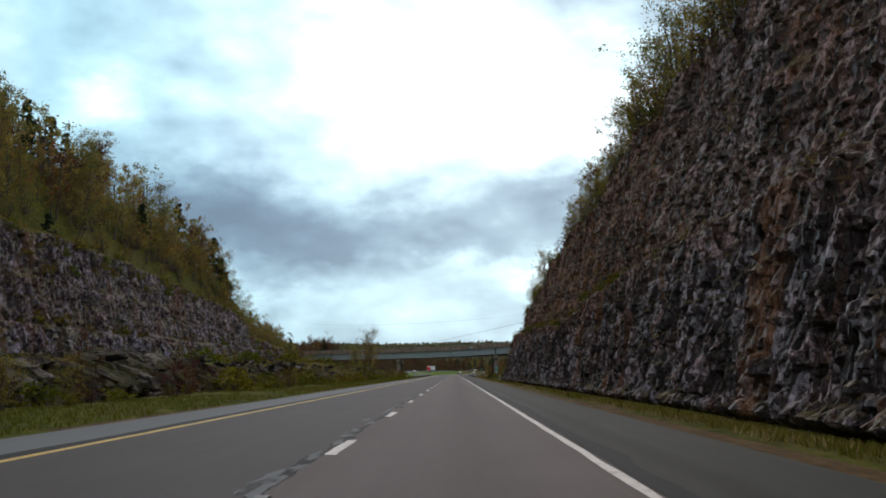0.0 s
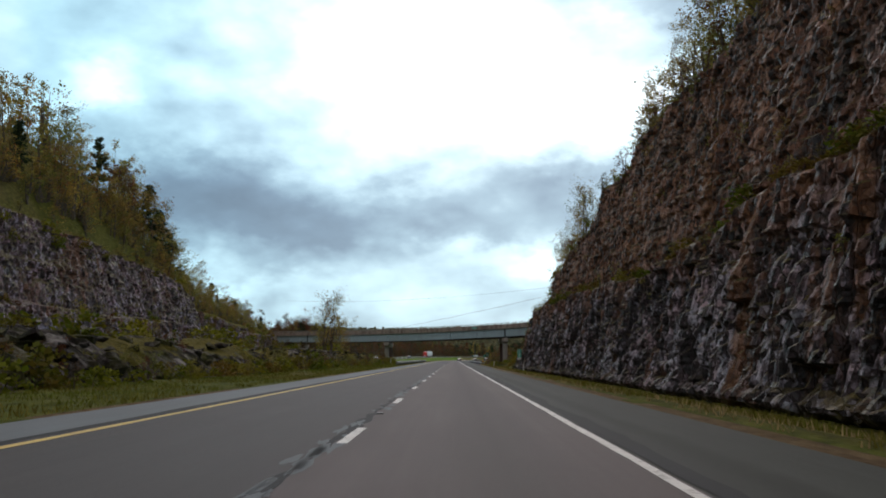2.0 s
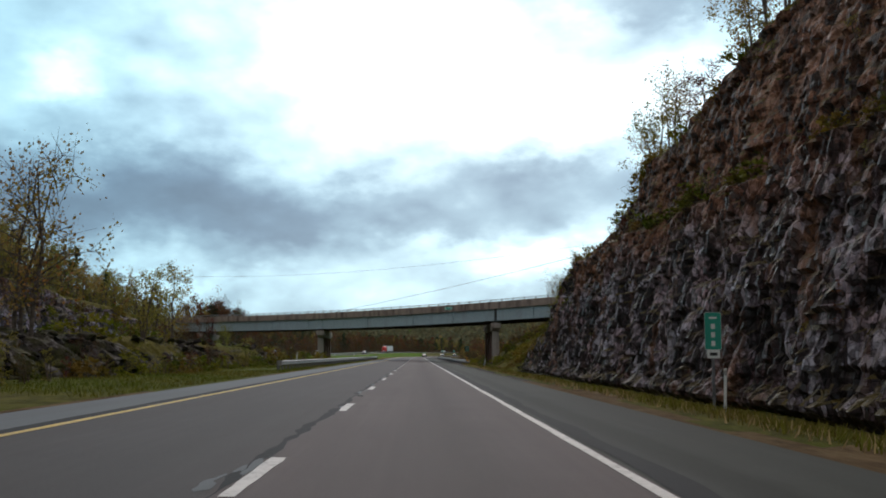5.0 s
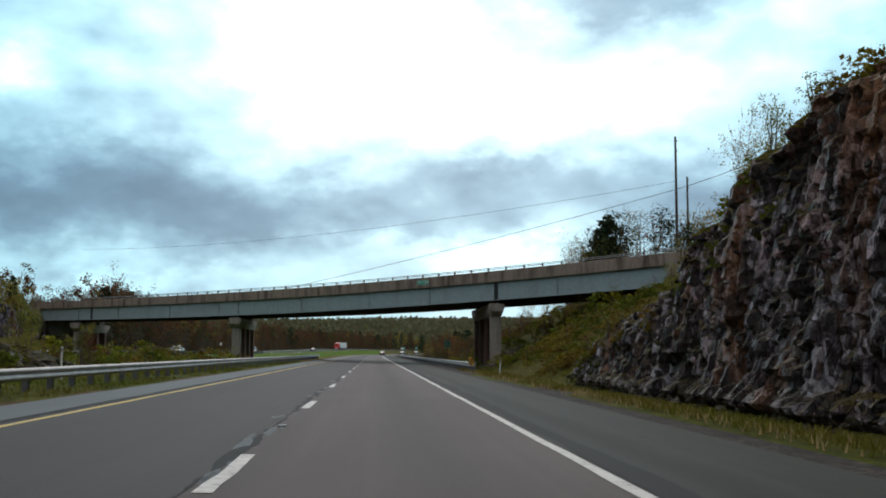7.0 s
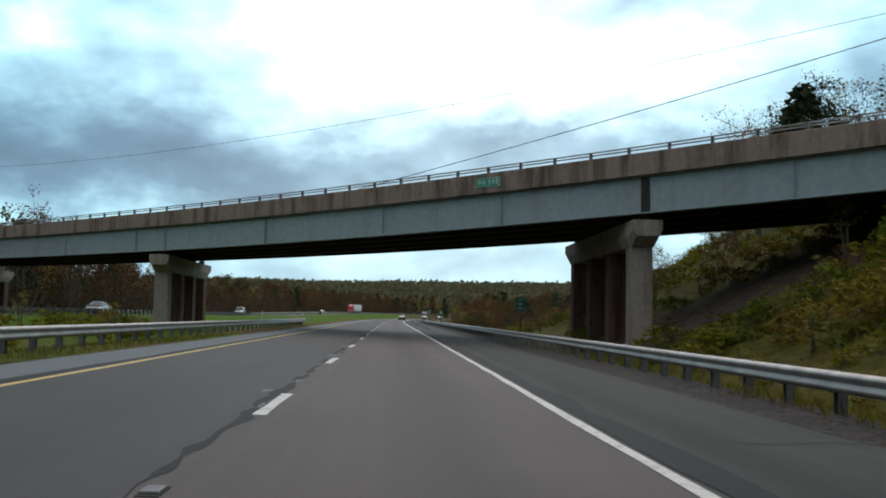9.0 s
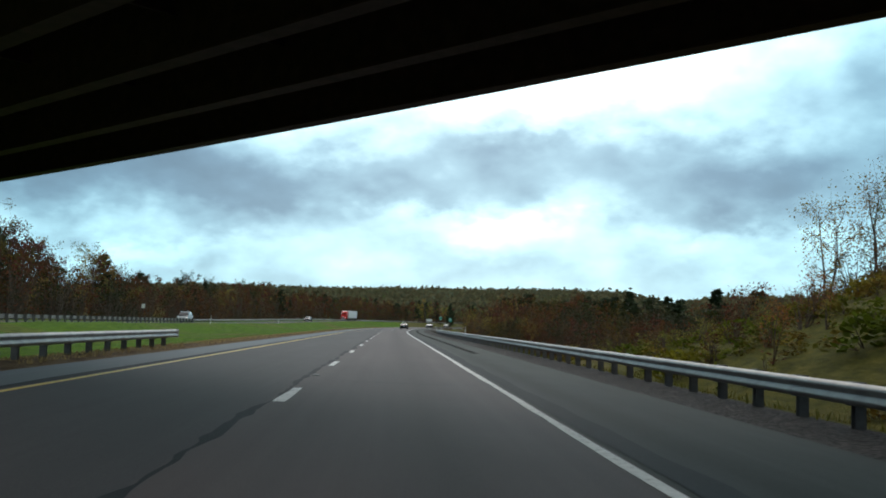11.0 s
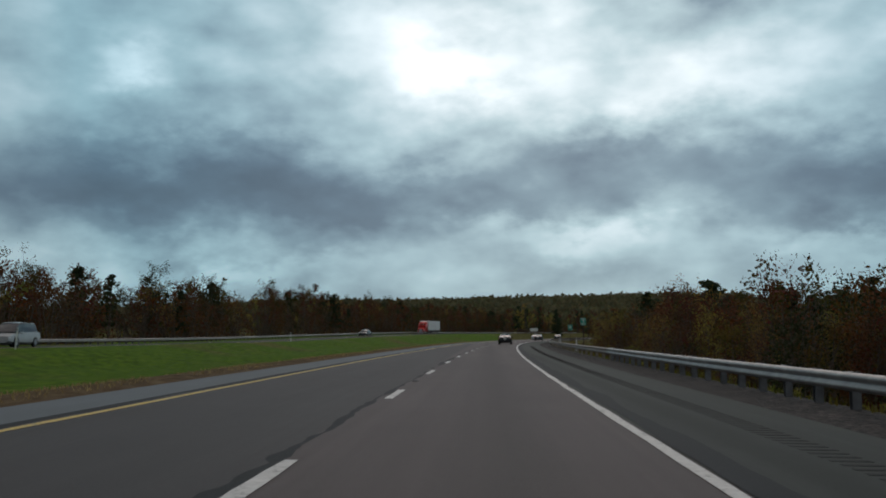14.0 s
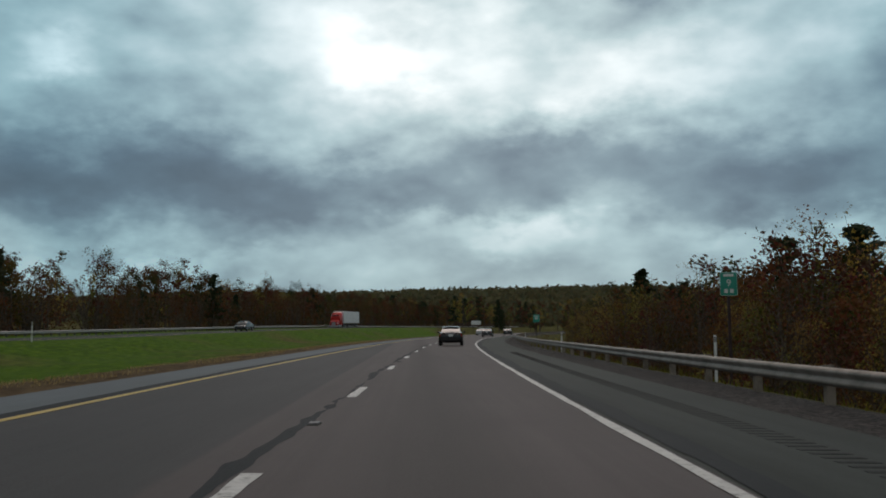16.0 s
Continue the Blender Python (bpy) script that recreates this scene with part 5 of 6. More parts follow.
                    wood.append(tube_arrays([q, e], [0.02, 0.006], 3))
                    tips.append((e, 0.75))
                tips.append((tip, 0.85))
                tips.append((mid, 0.7))
        n_leaf = {"broad": 20, "fine": 24, "shrub": 16, "sparse": 8, "bare": 0}[kind]
        size, flat = {"broad": 0.125, "fine": 0.115, "shrub": 0.14}.get(kind, 0.10), 0.0
        if lite:
            n_leaf, size = {"broad": 24, "fine": 24, "shrub": 6, "sparse": 7, "bare": 0}[kind], {"shrub": 0.24, "sparse": 0.15}.get(kind, 0.2)
    crown = None
    if n_leaf:
        cs = np.concatenate([c + np.clip(rng.normal(0, 0.42 * r, (n_leaf, 3)), -0.8 * r, 0.8 * r) for c, r in tips])
        cs[:, 2] = np.maximum(cs[:, 2], 0.15)
        fine = np.concatenate([c + np.clip(rng.normal(0, 0.5 * r, (max(2, int(n_leaf * 0.8)), 3)), -0.9 * r, 0.9 * r) for c, r in tips])
        fine[:, 2] = np.maximum(fine[:, 2], 0.15)
        crown = join_arrays([leaf_quads(cs, size, rng, flat), leaf_quads(fine, size * 0.5, rng, flat)])
    return join_arrays(wood), crown


PLANTS, LITE = {}, {}


def plant_kind(key, kind, seed, leaf):
    wood, crown = tree_meshes(kind, seed)
    PLANTS[key] = (quads("trunk", *wood, BARK, True), quads("crown", *crown, leaf) if crown else None)
    LITE[key] = [(tree_meshes(kind, seed + 7, True)[0], BARK), (tree_meshes(kind, seed + 7, True)[1], leaf)]


for k in range(4):
    plant_kind(f"broad{k}", "broad", 100 + k, LEAF)
for k in range(3):
    plant_kind(f"rust{k}", "broad", 200 + k, LEAF_RUST)
for k in range(3):
    plant_kind(f"olive{k}", "shrub", 300 + k, LEAF_GREEN)
for k in range(2):
    plant_kind(f"brush{k}", "shrub", 320 + k, LEAF_RUST)
for k in range(3):
    plant_kind(f"pine{k}", "pine", 400 + k, NEEDLES)
for k in range(3):
    plant_kind(f"sparse{k}", "sparse", 500 + k, LEAF)
for k in range(2):
    plant_kind(f"bare{k}", "bare", 600 + k, LEAF)
for k, leaf in enumerate((LEAF, LEAF_RUST, LEAF_DARK, LEAF_RUST, LEAF_TWIG, LEAF_TWIG, LEAF, LEAF_RUST, LEAF_DARK)):
    plant_kind(f"thick{k}", "thicket" if k < 4 else "coppice", 740 + k, leaf)
for k in range(3):
    plant_kind(f"mound{k}", "mound", 700 + k, LEAF_WEED)
plant_kind("deep0", "fine", 800, LEAF_DARK)
for k in range(2):
    plant_kind(f"fine{k}", "fine", 820 + k, LEAF_RUST if k else LEAF)
WORDS = {"thick": ("shrub", "tall dense thicket of brown autumn brush", "shrub"),
         "mound": ("shrub", "low yellow-olive mound of weeds and brush", "shrub"),
         "fine": ("tree", "dense autumn tree with small brown and olive leaves", "tree"),
         "deep": ("tree", "rounded tree with dense dark green leaves", "tree"),
         "broad": ("tree", "autumn broadleaf tree with olive and yellowing leaves", "tree"),
         "rust": ("tree", "broadleaf tree with rust-brown and red autumn leaves", "tree"),
         "olive": ("shrub", "dense olive-green shrub with several stems", "shrub"),
         "brush": ("shrub", "rusty brown autumn shrub with several stems", "shrub"),
         "pine": ("pine_tree", "dark green pine tree with a ragged crown", "tree"),
         "sparse": ("tree", "thin young tree with few remaining leaves", "tree"),
         "bare": ("tree", "bare grey tree with thin upright branches", "tree")}
prng = random.Random(77)


def plant(key, x, y, z, height, group, width=1.0):
    word = WORDS[key.rstrip("0123456789")]
    sc = height / 10
    m = Matrix.Translation((x, y, z - 0.1)) @ pose(0, 0, 0, prng.uniform(-3, 3), prng.uniform(-3, 3), prng.uniform(0, 360)) @ Matrix.Diagonal((sc * width, sc * width, sc, 1))
    t = thing(word[0], word[1], word[2], m, group)
    trunk, crown = PLANTS[key]
    part("trunk", trunk, t)
    if crown:
        part("crown", crown, t)
    return t


def plant_road(keys, s, lat, height, group, width=1.0, dz=0.0):
    x, y = plan(s, lat)
    key = prng.choice(keys)
    return plant(key, float(x), float(y), put_z(s, lat) + dz, height, group, width)


HEAPS = {}


def heap(name, keys, x, y, z, height, width=1.0):
    """One of countless plants: kept for a joined object."""
    key = prng.choice(keys)
    sc = height / 10
    m = Matrix.Translation((x, y, z - 0.1)) @ pose(0, 0, 0, prng.uniform(-4, 4), prng.uniform(-4, 4), prng.uniform(0, 360)) @ Matrix.Diagonal((sc * width, sc * width, sc, 1))
    HEAPS.setdefault(name, []).append((key, np.array(m)))


def heap_road(name, keys, s, lat, height, width=1.0):
    x, y = plan(s, lat)
    heap(name, keys, float(x), float(y), put_z(s, lat), height, width)


def pour_heaps(words):
    for name, rows in HEAPS.items():
        mats, vs, qs, ms, n = [], [], [], [], 0
        for key, m in rows:
            for arr, mat in LITE[key]:
                if arr is None:
                    continue
                if mat not in mats:
                    mats.append(mat)
                vs.append(arr[0] @ m[:3, :3].T + m[:3, 3])
                qs.append(arr[1] + n)
                ms.append(np.full(len(arr[1]), mats.index(mat), np.int32))
                n += len(arr[0])
        thing(name, words[name], "brush" if "brush" in name else "woods", kind="stuff",
              me=quads(name, np.concatenate(vs), np.concatenate(qs), mats, False, np.concatenate(ms)))


MO = ["mound0", "mound1", "mound2"]
TH = ["thick0", "thick1", "thick2", "thick3"]
TW, CP = ["thick4", "thick5"], ["thick6", "thick7", "thick8"]
B, R_, O, BR, PN, SP, BA = (["broad0", "broad1", "broad2", "broad3"], ["rust0", "rust1", "rust2"], ["olive0", "olive1", "olive2"], ["brush0", "brush1"], ["pine0", "pine1", "pine2"], ["sparse0", "sparse1", "sparse2"], ["bare0", "bare1"])


def cliff_point(V, s, z):
    """The place on a cliff's mesh nearest to a stretch and height."""
    x, y = plan(s, 0)
    i = int(np.argmin(np.abs(V[:, 0, 1] - float(y))))
    j = int(np.argmin(np.abs(V[i, :, 2] - z)))
    return V[i, j]


def heap_left(keys, s, lat, height, group):
    heap_road("slope_woods", keys, s, lat, height)


def heap_right(keys, s, lat, height, group):
    heap_road("roadside_woods", [k for k in keys if k[:5] == "thick"] or keys, s, lat, height)


def heap_far(keys, s, lat, height, group):
    heap_road("far_roadside_woods", keys, s, lat, height)


def build_plants():
    u = prng.uniform
    # crest of the right cutting
    for k in range(46):
        s = 34 + k * 3.4 + u(-1.5, 1.5)
        tall = 1.3 - 0.35 * float(smooth(95, 140, s))
        if s > 171:
            tall = 0.25
        p = CLIFF_V[int(np.clip((s - 24) / DS, 0, len(CLIFF_V) - 1)), -3]
        plant(prng.choice(B + O + R_[:1] + SP), p[0] + 0.3 + u(-0.5, 1), float(p[1]) + u(-1, 1), float(p[2]) - 0.6, u(5.5, 8.5) * tall, "trees on the right crest")
        heap("crest_woods", B + O + SP, float(p[0]) + 4 + u(-1, 1.5), float(p[1]) + u(-1, 1), float(p[2]), u(6, 9) * min(tall, 1.0))
        if s < 171:
            heap("crest_woods", TH[:1] + TH[:1] + TH[2:3], float(p[0]) + 0.8 + u(-0.5, 0.8), float(p[1]) + u(-1, 1), float(p[2]) - 0.4, u(4, 7) if s < 118 else u(3.5, 6))
        heap("ledge_brush", O + BR, float(p[0]) + u(-0.6, 1), float(p[1]) + u(-1.5, 1.5), float(p[2]) - 0.5, u(1.5, 3.5), 1.5)
        heap("ledge_brush", O + BR, float(p[0]) - 0.8, float(p[1]) + u(-1.5, 1.5), float(p[2]) - u(0.8, 3.0), u(1.2, 2.6), 1.5)
    for s, key, h in ((203, "sparse1", 3.5), (211, "sparse0", 8.5), (214, "sparse2", 8.5), (217, "fine0", 6.5), (226, "rust1", 5.5), (229, "sparse1", 6), (236, "sparse2", 8), (239, "fine0", 8), (242, "sparse1", 7.5), (247, "bare0", 5), (262, "olive1", 3.2), (265, "olive0", 2.6)):
        p = CLIFF_V[int((s - 24) / DS), -3]
        plant(key, p[0] + 0.8, float(p[1]), float(p[2]) - 0.4, h, "trees on the right crest")
    for k in range(70):
        s = u(172, 268)
        p = CLIFF_V[int((s - 24) / DS), -4]
        heap("ledge_brush", MO + O, float(p[0]) + u(-0.3, 0.8), float(p[1]), float(p[2]) - 0.3, u(0.6, 1.7), 1.3)
    # tufts and bushes on the ledges of the right cutting
    for k in range(300):
        s = u(45, 288)
        top = float(cliff_top(s))
        z = prng.choice([float(ledge_line(s)) + 0.1, float(ledge_line(s)) + 0.1, u(1, top), u(top * 0.5, top), float(ledge_line(s)) + 6.7, top - 0.5]) + u(-0.6, 1.0)
        if z > top:
            continue
        p = cliff_point(CLIFF_V, s, z)
        heap("ledge_brush", O + O + BR, float(p[0]) + 0.1, float(p[1]), float(p[2]) - 0.15, u(0.4, 1.5), 1.6)
    for k in range(150):
        s = u(100, 165) if k < 80 else u(176, 236)
        p = cliff_point(CLIFF_V, s, float(ledge_line(s)) + 0.35)
        heap("ledge_brush", MO + MO + O + BR, float(p[0]) - 0.1, float(p[1]), float(p[2]) - 0.2, u(0.5, 1.5), 1.5)
    for k in range(80):
        s = u(258, 291)
        p = cliff_point(CLIFF_V, s, u(0.6, 1.0) * float(cliff_top(s)))
        heap("ledge_brush", MO + O, float(p[0]), float(p[1]), float(p[2]) - 0.2, u(0.3, 0.8), 1.3)
    # crest and slope of the left cutting
    for k in range(110):
        s = 92 + (k / 110) * 350 + u(-2, 2)
        (plant_road if k % 5 < 3 else heap_left)(B + B + O + R_[:1] + PN[:1], s, -63.5 - u(0, 12), u(9, 14) * (1 - 0.35 * float(smooth(290, 340, s))), "trees above the left cutting")
    for k in range(170):
        s = 88 + (k / 170) * 350 + u(-2, 2)
        heap_road("slope_woods", B + B + O + PN[:1], s, -70 - u(0, 32), u(9, 14) * (1 - 0.3 * float(smooth(290, 340, s))))
        heap_road("slope_woods", O, s, -62.6 - u(0, 5), u(3, 6), 1.6)
        heap_road("slope_woods", O + B, s, -67 - u(0, 9), u(4, 7), 1.5)
    for s, lat, h, key in ((288, -67, 13, "broad1"), (293, -70, 14, "pine0"), (300, -68, 15, "pine1"), (307, -71, 14, "deep0"), (314, -69, 13, "broad3"), (322, -72, 14, "pine2"), (330, -68, 11, "broad0"), (280, -69, 14, "broad2")):
        plant_road([key], s, lat, h, "trees above the left cutting", 1.15)
    for k in range(95):
        heap_road("slope_woods", CP[:1], 86 + k * 2.6 + u(-2, 2), -62.2 - u(0, 7), u(4, 7), 1.1)
    for k in range(230):
        s = u(90, 400)
        p = cliff_point(LEFT_V, s, prng.choice([u(2, 6), 8.7, 8.9, float(left_cliff_top(s)) - u(0, 3), float(left_cliff_top(s)) - u(0, 5), u(2, 20)]))
        heap("slope_woods", O + MO, float(p[0]) + 0.3, float(p[1]), float(p[2]) - 0.2, u(0.9, 2.4), 1.2)
    # median brush on and behind the ledge
    for k in range(120):
        s = 30 + k * 2.2 + u(-1, 1)
        plant_road(O + MO + BR + BR, s, u(-16.5, -13.2), u(0.8, 2.0), "bushes along the median ledge", 1.4)
    for k in range(170):
        s = 84 + k * 1.2 + u(-1, 1) if k < 140 else 36 + (k - 140) * 1.7
        heap_road("median_brush", MO + O + BR, s, u(-14.6, -13.0), u(0.5, 1.3), 1.3)
    for k in range(60):
        heap_road("median_brush", MO + O, u(286, 352), u(-27, -15), u(0.8, 2.4), 1.2)
    for k in range(190):
        s = u(25, 305)
        heap_road("median_brush", O + MO + BR + BR, s, u(-27, -17), u(0.7, 2.1), 1.3)
    for s, lat, h, key in ((205, -16.8, 9.5, "sparse0"), (206.5, -17.6, 9, "bare0"), (231, -19, 5, "olive0"), (243, -20, 6, "broad1"), (255, -24, 6.5, "olive1"), (262, -25, 6, "olive2"), (270, -23, 4, "brush0"), (300, -27, 4.5, "olive1"), (306, -28, 4, "olive0"), (316, -26.5, 3.4, "olive2")):
        plant_road([key], s, lat, h, "trees along the median")
    # behind and beside the bridge, right
    for s, lat, h in ((270, 17.3, 6.5), (271.5, 17.9, 5.5), (269, 18.5, 5)):
        plant_road(["sparse1"], s, lat, h, "trees on the bank behind the bridge", 0.55)
    for k in range(36):
        plant_road(SP + BA + BR + SP + BA, u(348, 420), u(26, 60), u(4, 8), "trees on the bank behind the bridge")
    for s, lat, h, key in ((356, 31, 10.5, "pine0"), (355.5, 30.2, 10, "pine1"), (356.5, 31.8, 10, "deep0"), (357, 29.6, 9, "deep0"), (357, 33, 9.5, "thick2"), (358, 28.3, 9, "sparse1"), (354, 27.0, 8, "sparse1"), (358, 36, 10.5, "sparse2"), (356, 40, 10.5, "deep0"), (357, 43, 11, "sparse0"), (362, 34, 10.5, "bare1"), (361, 38.5, 11, "bare0"), (359, 46, 11, "broad2"), (356, 30.5, 9.5, "thick2"), (357, 31.5, 9, "thick2"), (356, 41, 10, "thick2"), (357, 40, 10, "thick4"), (358, 44, 10, "thick2"), (275, 26, 4, "olive0"), (283, 26, 3, "olive1"), (274, 22.5, 2.2, "olive2")):
        plant_road([key], s, lat, h, "trees on the bank behind the bridge", 1.15)
    for k in range(1400):
        s, lat = (u(258, 340), u(10.5, 34)) if k < 1070 else (u(340, 432), u(11, 36))
        if s < 292 and lat < float(cliff_crest(s)) + 0.3:
            continue
        if 331 < s + 0.96 * (lat - 13) < 344 and lat < 31:
            continue
        low = lat < 13
        heap_road("bank_brush", MO * 4 + O * 2 + BR[:1], s, lat, u(0.25, 0.6) if low else u(0.5, 1.5), 1.6)
    for k in range(26):
        heap_road("bank_brush", O + MO, u(268, 330), u(20, 34), u(1.8, 3.0), 1.1)
    for k in range(170):
        s, lat = u(345, 430), u(11.5, 34)
        heap_road("bank_brush", MO + O + BR, s, lat, u(0.6, 1.6), 1.4)
        if k % 3 == 0:
            heap_road("bank_brush", TW + TH[:1], s, lat + 4, u(1.8, 3.6), 1.1)
    # woods right of the road after the bridge
    for k in range(120):
        s = 415 + (k / 120) * 330 + u(-3, 3)
        near = 15.5 + 20 * (1 - float(smooth(425, 500, s)))
        (plant_road if k % 5 < 3 else heap_right)((TW + ["thick1", "thick3", "thick1", "rust0"] + BA) if s < 600 else (R_ + BA + ["deep0"]), s, near + u(0, 9), u(5.0, 7.5) + 2.0 * float(smooth(500, 570, s)), "autumn woods beside the guard rail")
    for k in range(200):
        s = 400 + (k / 200) * 440 + u(-6, 6)
        near = 25 + 22 * (1 - float(smooth(425, 500, s)))
        if k % 2:
            heap_road("roadside_woods", (PN + ["thick2", "thick2", "thick2", "thick1"]) if s < 600 else ["deep0"] + PN + R_, s, near + u(0, 35), u(8.0, 10.5) - 2.0 * (1 - float(smooth(440, 480, s))) + 3.4 * float(smooth(530, 580, s)), 1.35)
            heap_road("roadside_woods", TH[1:] if s < 560 else TW + TH[1:2], s, near - 4 + u(0, 6), u(6.5, 11.5) if s < 620 else u(5.0, 8.5))
        else:
            heap_road("roadside_woods", TH[1:] + TH[1:] + TH[:1] if s < 540 else TW * 2 + TH[1:2], s, near - 9.5 + u(0, 5), u(4.0, 6.5))
    for k in range(34):
        s = 440 + k * 6 + u(-3, 3)
        plant_road(BA + BA + SP, s, 14.5 + 18 * (1 - float(smooth(425, 500, s))) + u(0, 4), u(4.0, 6.5) + 2 * float(smooth(500, 570, s)), "autumn woods beside the guard rail", 0.8)
        plant_road(BA, 440 + k * 9 + u(-4, 4), -50.5 - u(0, 3), u(5, 8), "woods beyond the far carriageway", 0.8)
    for s, lat, h in ((553, 24, 10.5), (590, 24, 10)):
        plant_road(SP, s, lat, h, "autumn woods beside the guard rail")
    for k in range(150):
        s = u(395, 640)
        heap_road("rail_brush", O + BR + BR, s, u(8.5, 15) + 6 * (1 - float(smooth(430, 500, s))), u(0.6, 2.0), 1.5)
    # woods left beyond the far carriageway
    for k in range(130):
        s = 428 + (k / 130) ** 1.1 * 480 + u(-3, 3)
        (plant_road if k % 5 < 3 else heap_far)(R_ + R_ + ["deep0", "deep0", "fine1", "fine1"] + PN[:1] + B[:1], s, -53 - u(0, 12), u(7, 12) + 4 * (1 - float(smooth(480, 580, s))), "woods beyond the far carriageway")
    for k in range(160):
        s = 415 + (k / 160) ** 1.1 * 560 + u(-4, 4)
        heap_road("far_roadside_woods", R_ + R_ + ["thick1", "thick3", "thick2", "thick3"] + PN[:1], s, -62 - u(0, 45), u(9, 13) + 3 * (1 - float(smooth(480, 600, s))))
        heap_road("far_roadside_woods", CP[1:] * 2 + TW[:1] if s < 540 else TW * 3 + CP[1:2], s, -51 - u(0, 9), u(4, 10), 1.1)
    for k in range(90):
        heap_road("far_roadside_woods", B + PN + R_, u(830, 980), u(-48, 40) - 22, u(7, 12))
    pour_heaps({"crest_woods": "thick autumn trees behind the cutting's crest", "ledge_brush": "olive and brown bushes rooted on the rock ledges",
                "slope_woods": "dense autumn woods on the slope above the rock", "median_brush": "tangled olive brush across the rocky median",
                "bank_brush": "yellow-green weeds and brush on the bank", "roadside_woods": "brown autumn woods behind the guard rail",
                "rail_brush": "low rusty brush behind the guard rail", "far_roadside_woods": "mixed autumn woods beyond the far carriageway"})


build_plants()


# grass: tall dry blades along the verges
def grass_strip(name, label, s0, s1, lat0, lat1, count, height, mat, seed):
    rng = np.random.default_rng(seed)
    s, lat = rng.uniform(s0, s1, count), rng.uniform(lat0, lat1, count)
    keep = fbm(s / 5, lat / 2, seed, 3) > -0.25
    under = s + 0.962 * (lat - 13.1) - 333.8
    keep &= ~((lat > 10.5) & (under > -3.5) & (under < 11))
    s, lat = s[keep], lat[keep]
    n = len(s)
    x, y = plan(s, lat)
    z = ground_z(s, lat) - 0.03
    a = rng.uniform(0, 2 * math.pi, n)
    h = height * rng.uniform(0.5, 1.3, n)
    w = (0.009 + 0.012 * rng.uniform(0, 1, n)) * (1 + height)
    dx, dy = np.cos(a), np.sin(a)
    lean = rng.uniform(0.2, 0.9, n) * h
    p = np.stack([x, y, z], -1)
    side = np.stack([-dy, dx, 0 * dx], -1) * w[:, None]
    out = np.stack([dx * lean, dy * lean, h], -1)
    v = np.stack([p - side, p + side, p + out + side * 0.25, p + out - side * 0.25], 1).reshape(-1, 3)
    thing(name, label, "grass", kind="stuff", me=quads(name, v, np.arange(4 * n).reshape(n, 4), mat))


grass_strip("verge_grass", "tall yellowing grass between shoulder and rock", 20, 300, 5.8, 12.2, 70000, 0.22, GRASS, 1)
grass_strip("verge_grass", "dry straw-coloured grass at the shoulder's edge", 20, 290, 5.6, 8.0, 7000, 0.18, DRY_GRASS, 2)
grass_strip("bank_grass", "long yellow-green grass on the bank", 258, 345, 10, 34, 30000, 0.2, GRASS, 8)
grass_strip("median_grass", "green grass along the median", 15, 330, -13.8, -8.0, 60000, 0.12, GRASS, 3)
grass_strip("median_grass", "straw-coloured dry grass at the inner shoulder", 320, 620, -10.3, -8.2, 20000, 0.09, DRY_GRASS, 6)
grass_strip("verge_grass", "short weeds under the guard rail", 290, 600, 6.3, 10, 9000, 0.18, GRASS, 4)


# ---- far wooded hills ----
def far_hills():
    rng = np.random.default_rng(9)
    rows = []
    for n, s0, s1, l0, l1, size in ((12000, 980, 1900, -900, 700, 4.6), (7000, 600, 1300, 130, 700, 3.4), (7000, 450, 1300, -600, -105, 3.4)):
        s, lat = rng.uniform(s0, s1, n), rng.uniform(l0, l1, n)
        keep = (np.abs(lat - 2) > 40) | (s > 1150)
        s, lat = s[keep], lat[keep]
        x, y = plan(s, lat)
        z = ground_z(s, lat)
        c = np.stack([x, y, z], -1)
        for j in range(4):
            rows.append(leaf_quads(c + rng.normal(0, size * 0.45, c.shape) + (0, 0, size * 0.9), size * 0.7, rng, 0.2))
    v, q = join_arrays(rows)
    thing("far_woods", "distant hills covered with autumn woods", "woods", kind="stuff", me=quads("far_woods", v, q, FAR_LEAF))


# autumn tones greyed towards blue: distance haze painted into the leaves
FAR_LEAF = material("hazed_autumn_woods", b_leaf([(0.0, (0.10, 0.125, 0.062)), (0.5, (0.15, 0.125, 0.068)), (1.0, (0.085, 0.115, 0.075))]), 0.9, 0, 0.1)
far_hills()


# ---- vehicles, standing on the road ----
def car_paint(name, c, rough=0.25):
    return paint(name, c, rough, 0.2, 0.04, 1.5, 0.6)


BLACK_CAR = paint("black_car_paint", (0.006, 0.005, 0.006), 0.22, 0.0, 0.04, 1.5, 0.5)
SILVER_CAR = car_paint("silver_car_paint", (0.45, 0.47, 0.48))
GREY_CAR = car_paint("grey_car_paint", (0.06, 0.065, 0.07))
RED_CAB = car_paint("red_cab_paint", (0.5, 0.025, 0.02))
TRAILER = paint("white_trailer_skin", (0.8, 0.8, 0.79), 0.45, 0.1, 0.08, 1.2)
CAR_GLASS = material("dark_car_glass", lambda m: m.color((0.02, 0.025, 0.03)), 0.06, 0, 0.9)
TYRE = paint("tyre_rubber", (0.02, 0.02, 0.02), 0.85, 0, 0.2, 6)
RIM = paint("alloy_rim", (0.4, 0.4, 0.42), 0.35, 0.8, 0.1, 6)
TAIL = material("red_tail_lamp", lambda m: m.color((0.35, 0.012, 0.01)), 0.2, 0, 0.6)
LAMP = material("clear_head_lamp", lambda m: m.color((0.75, 0.75, 0.72)), 0.15, 0, 0.7)


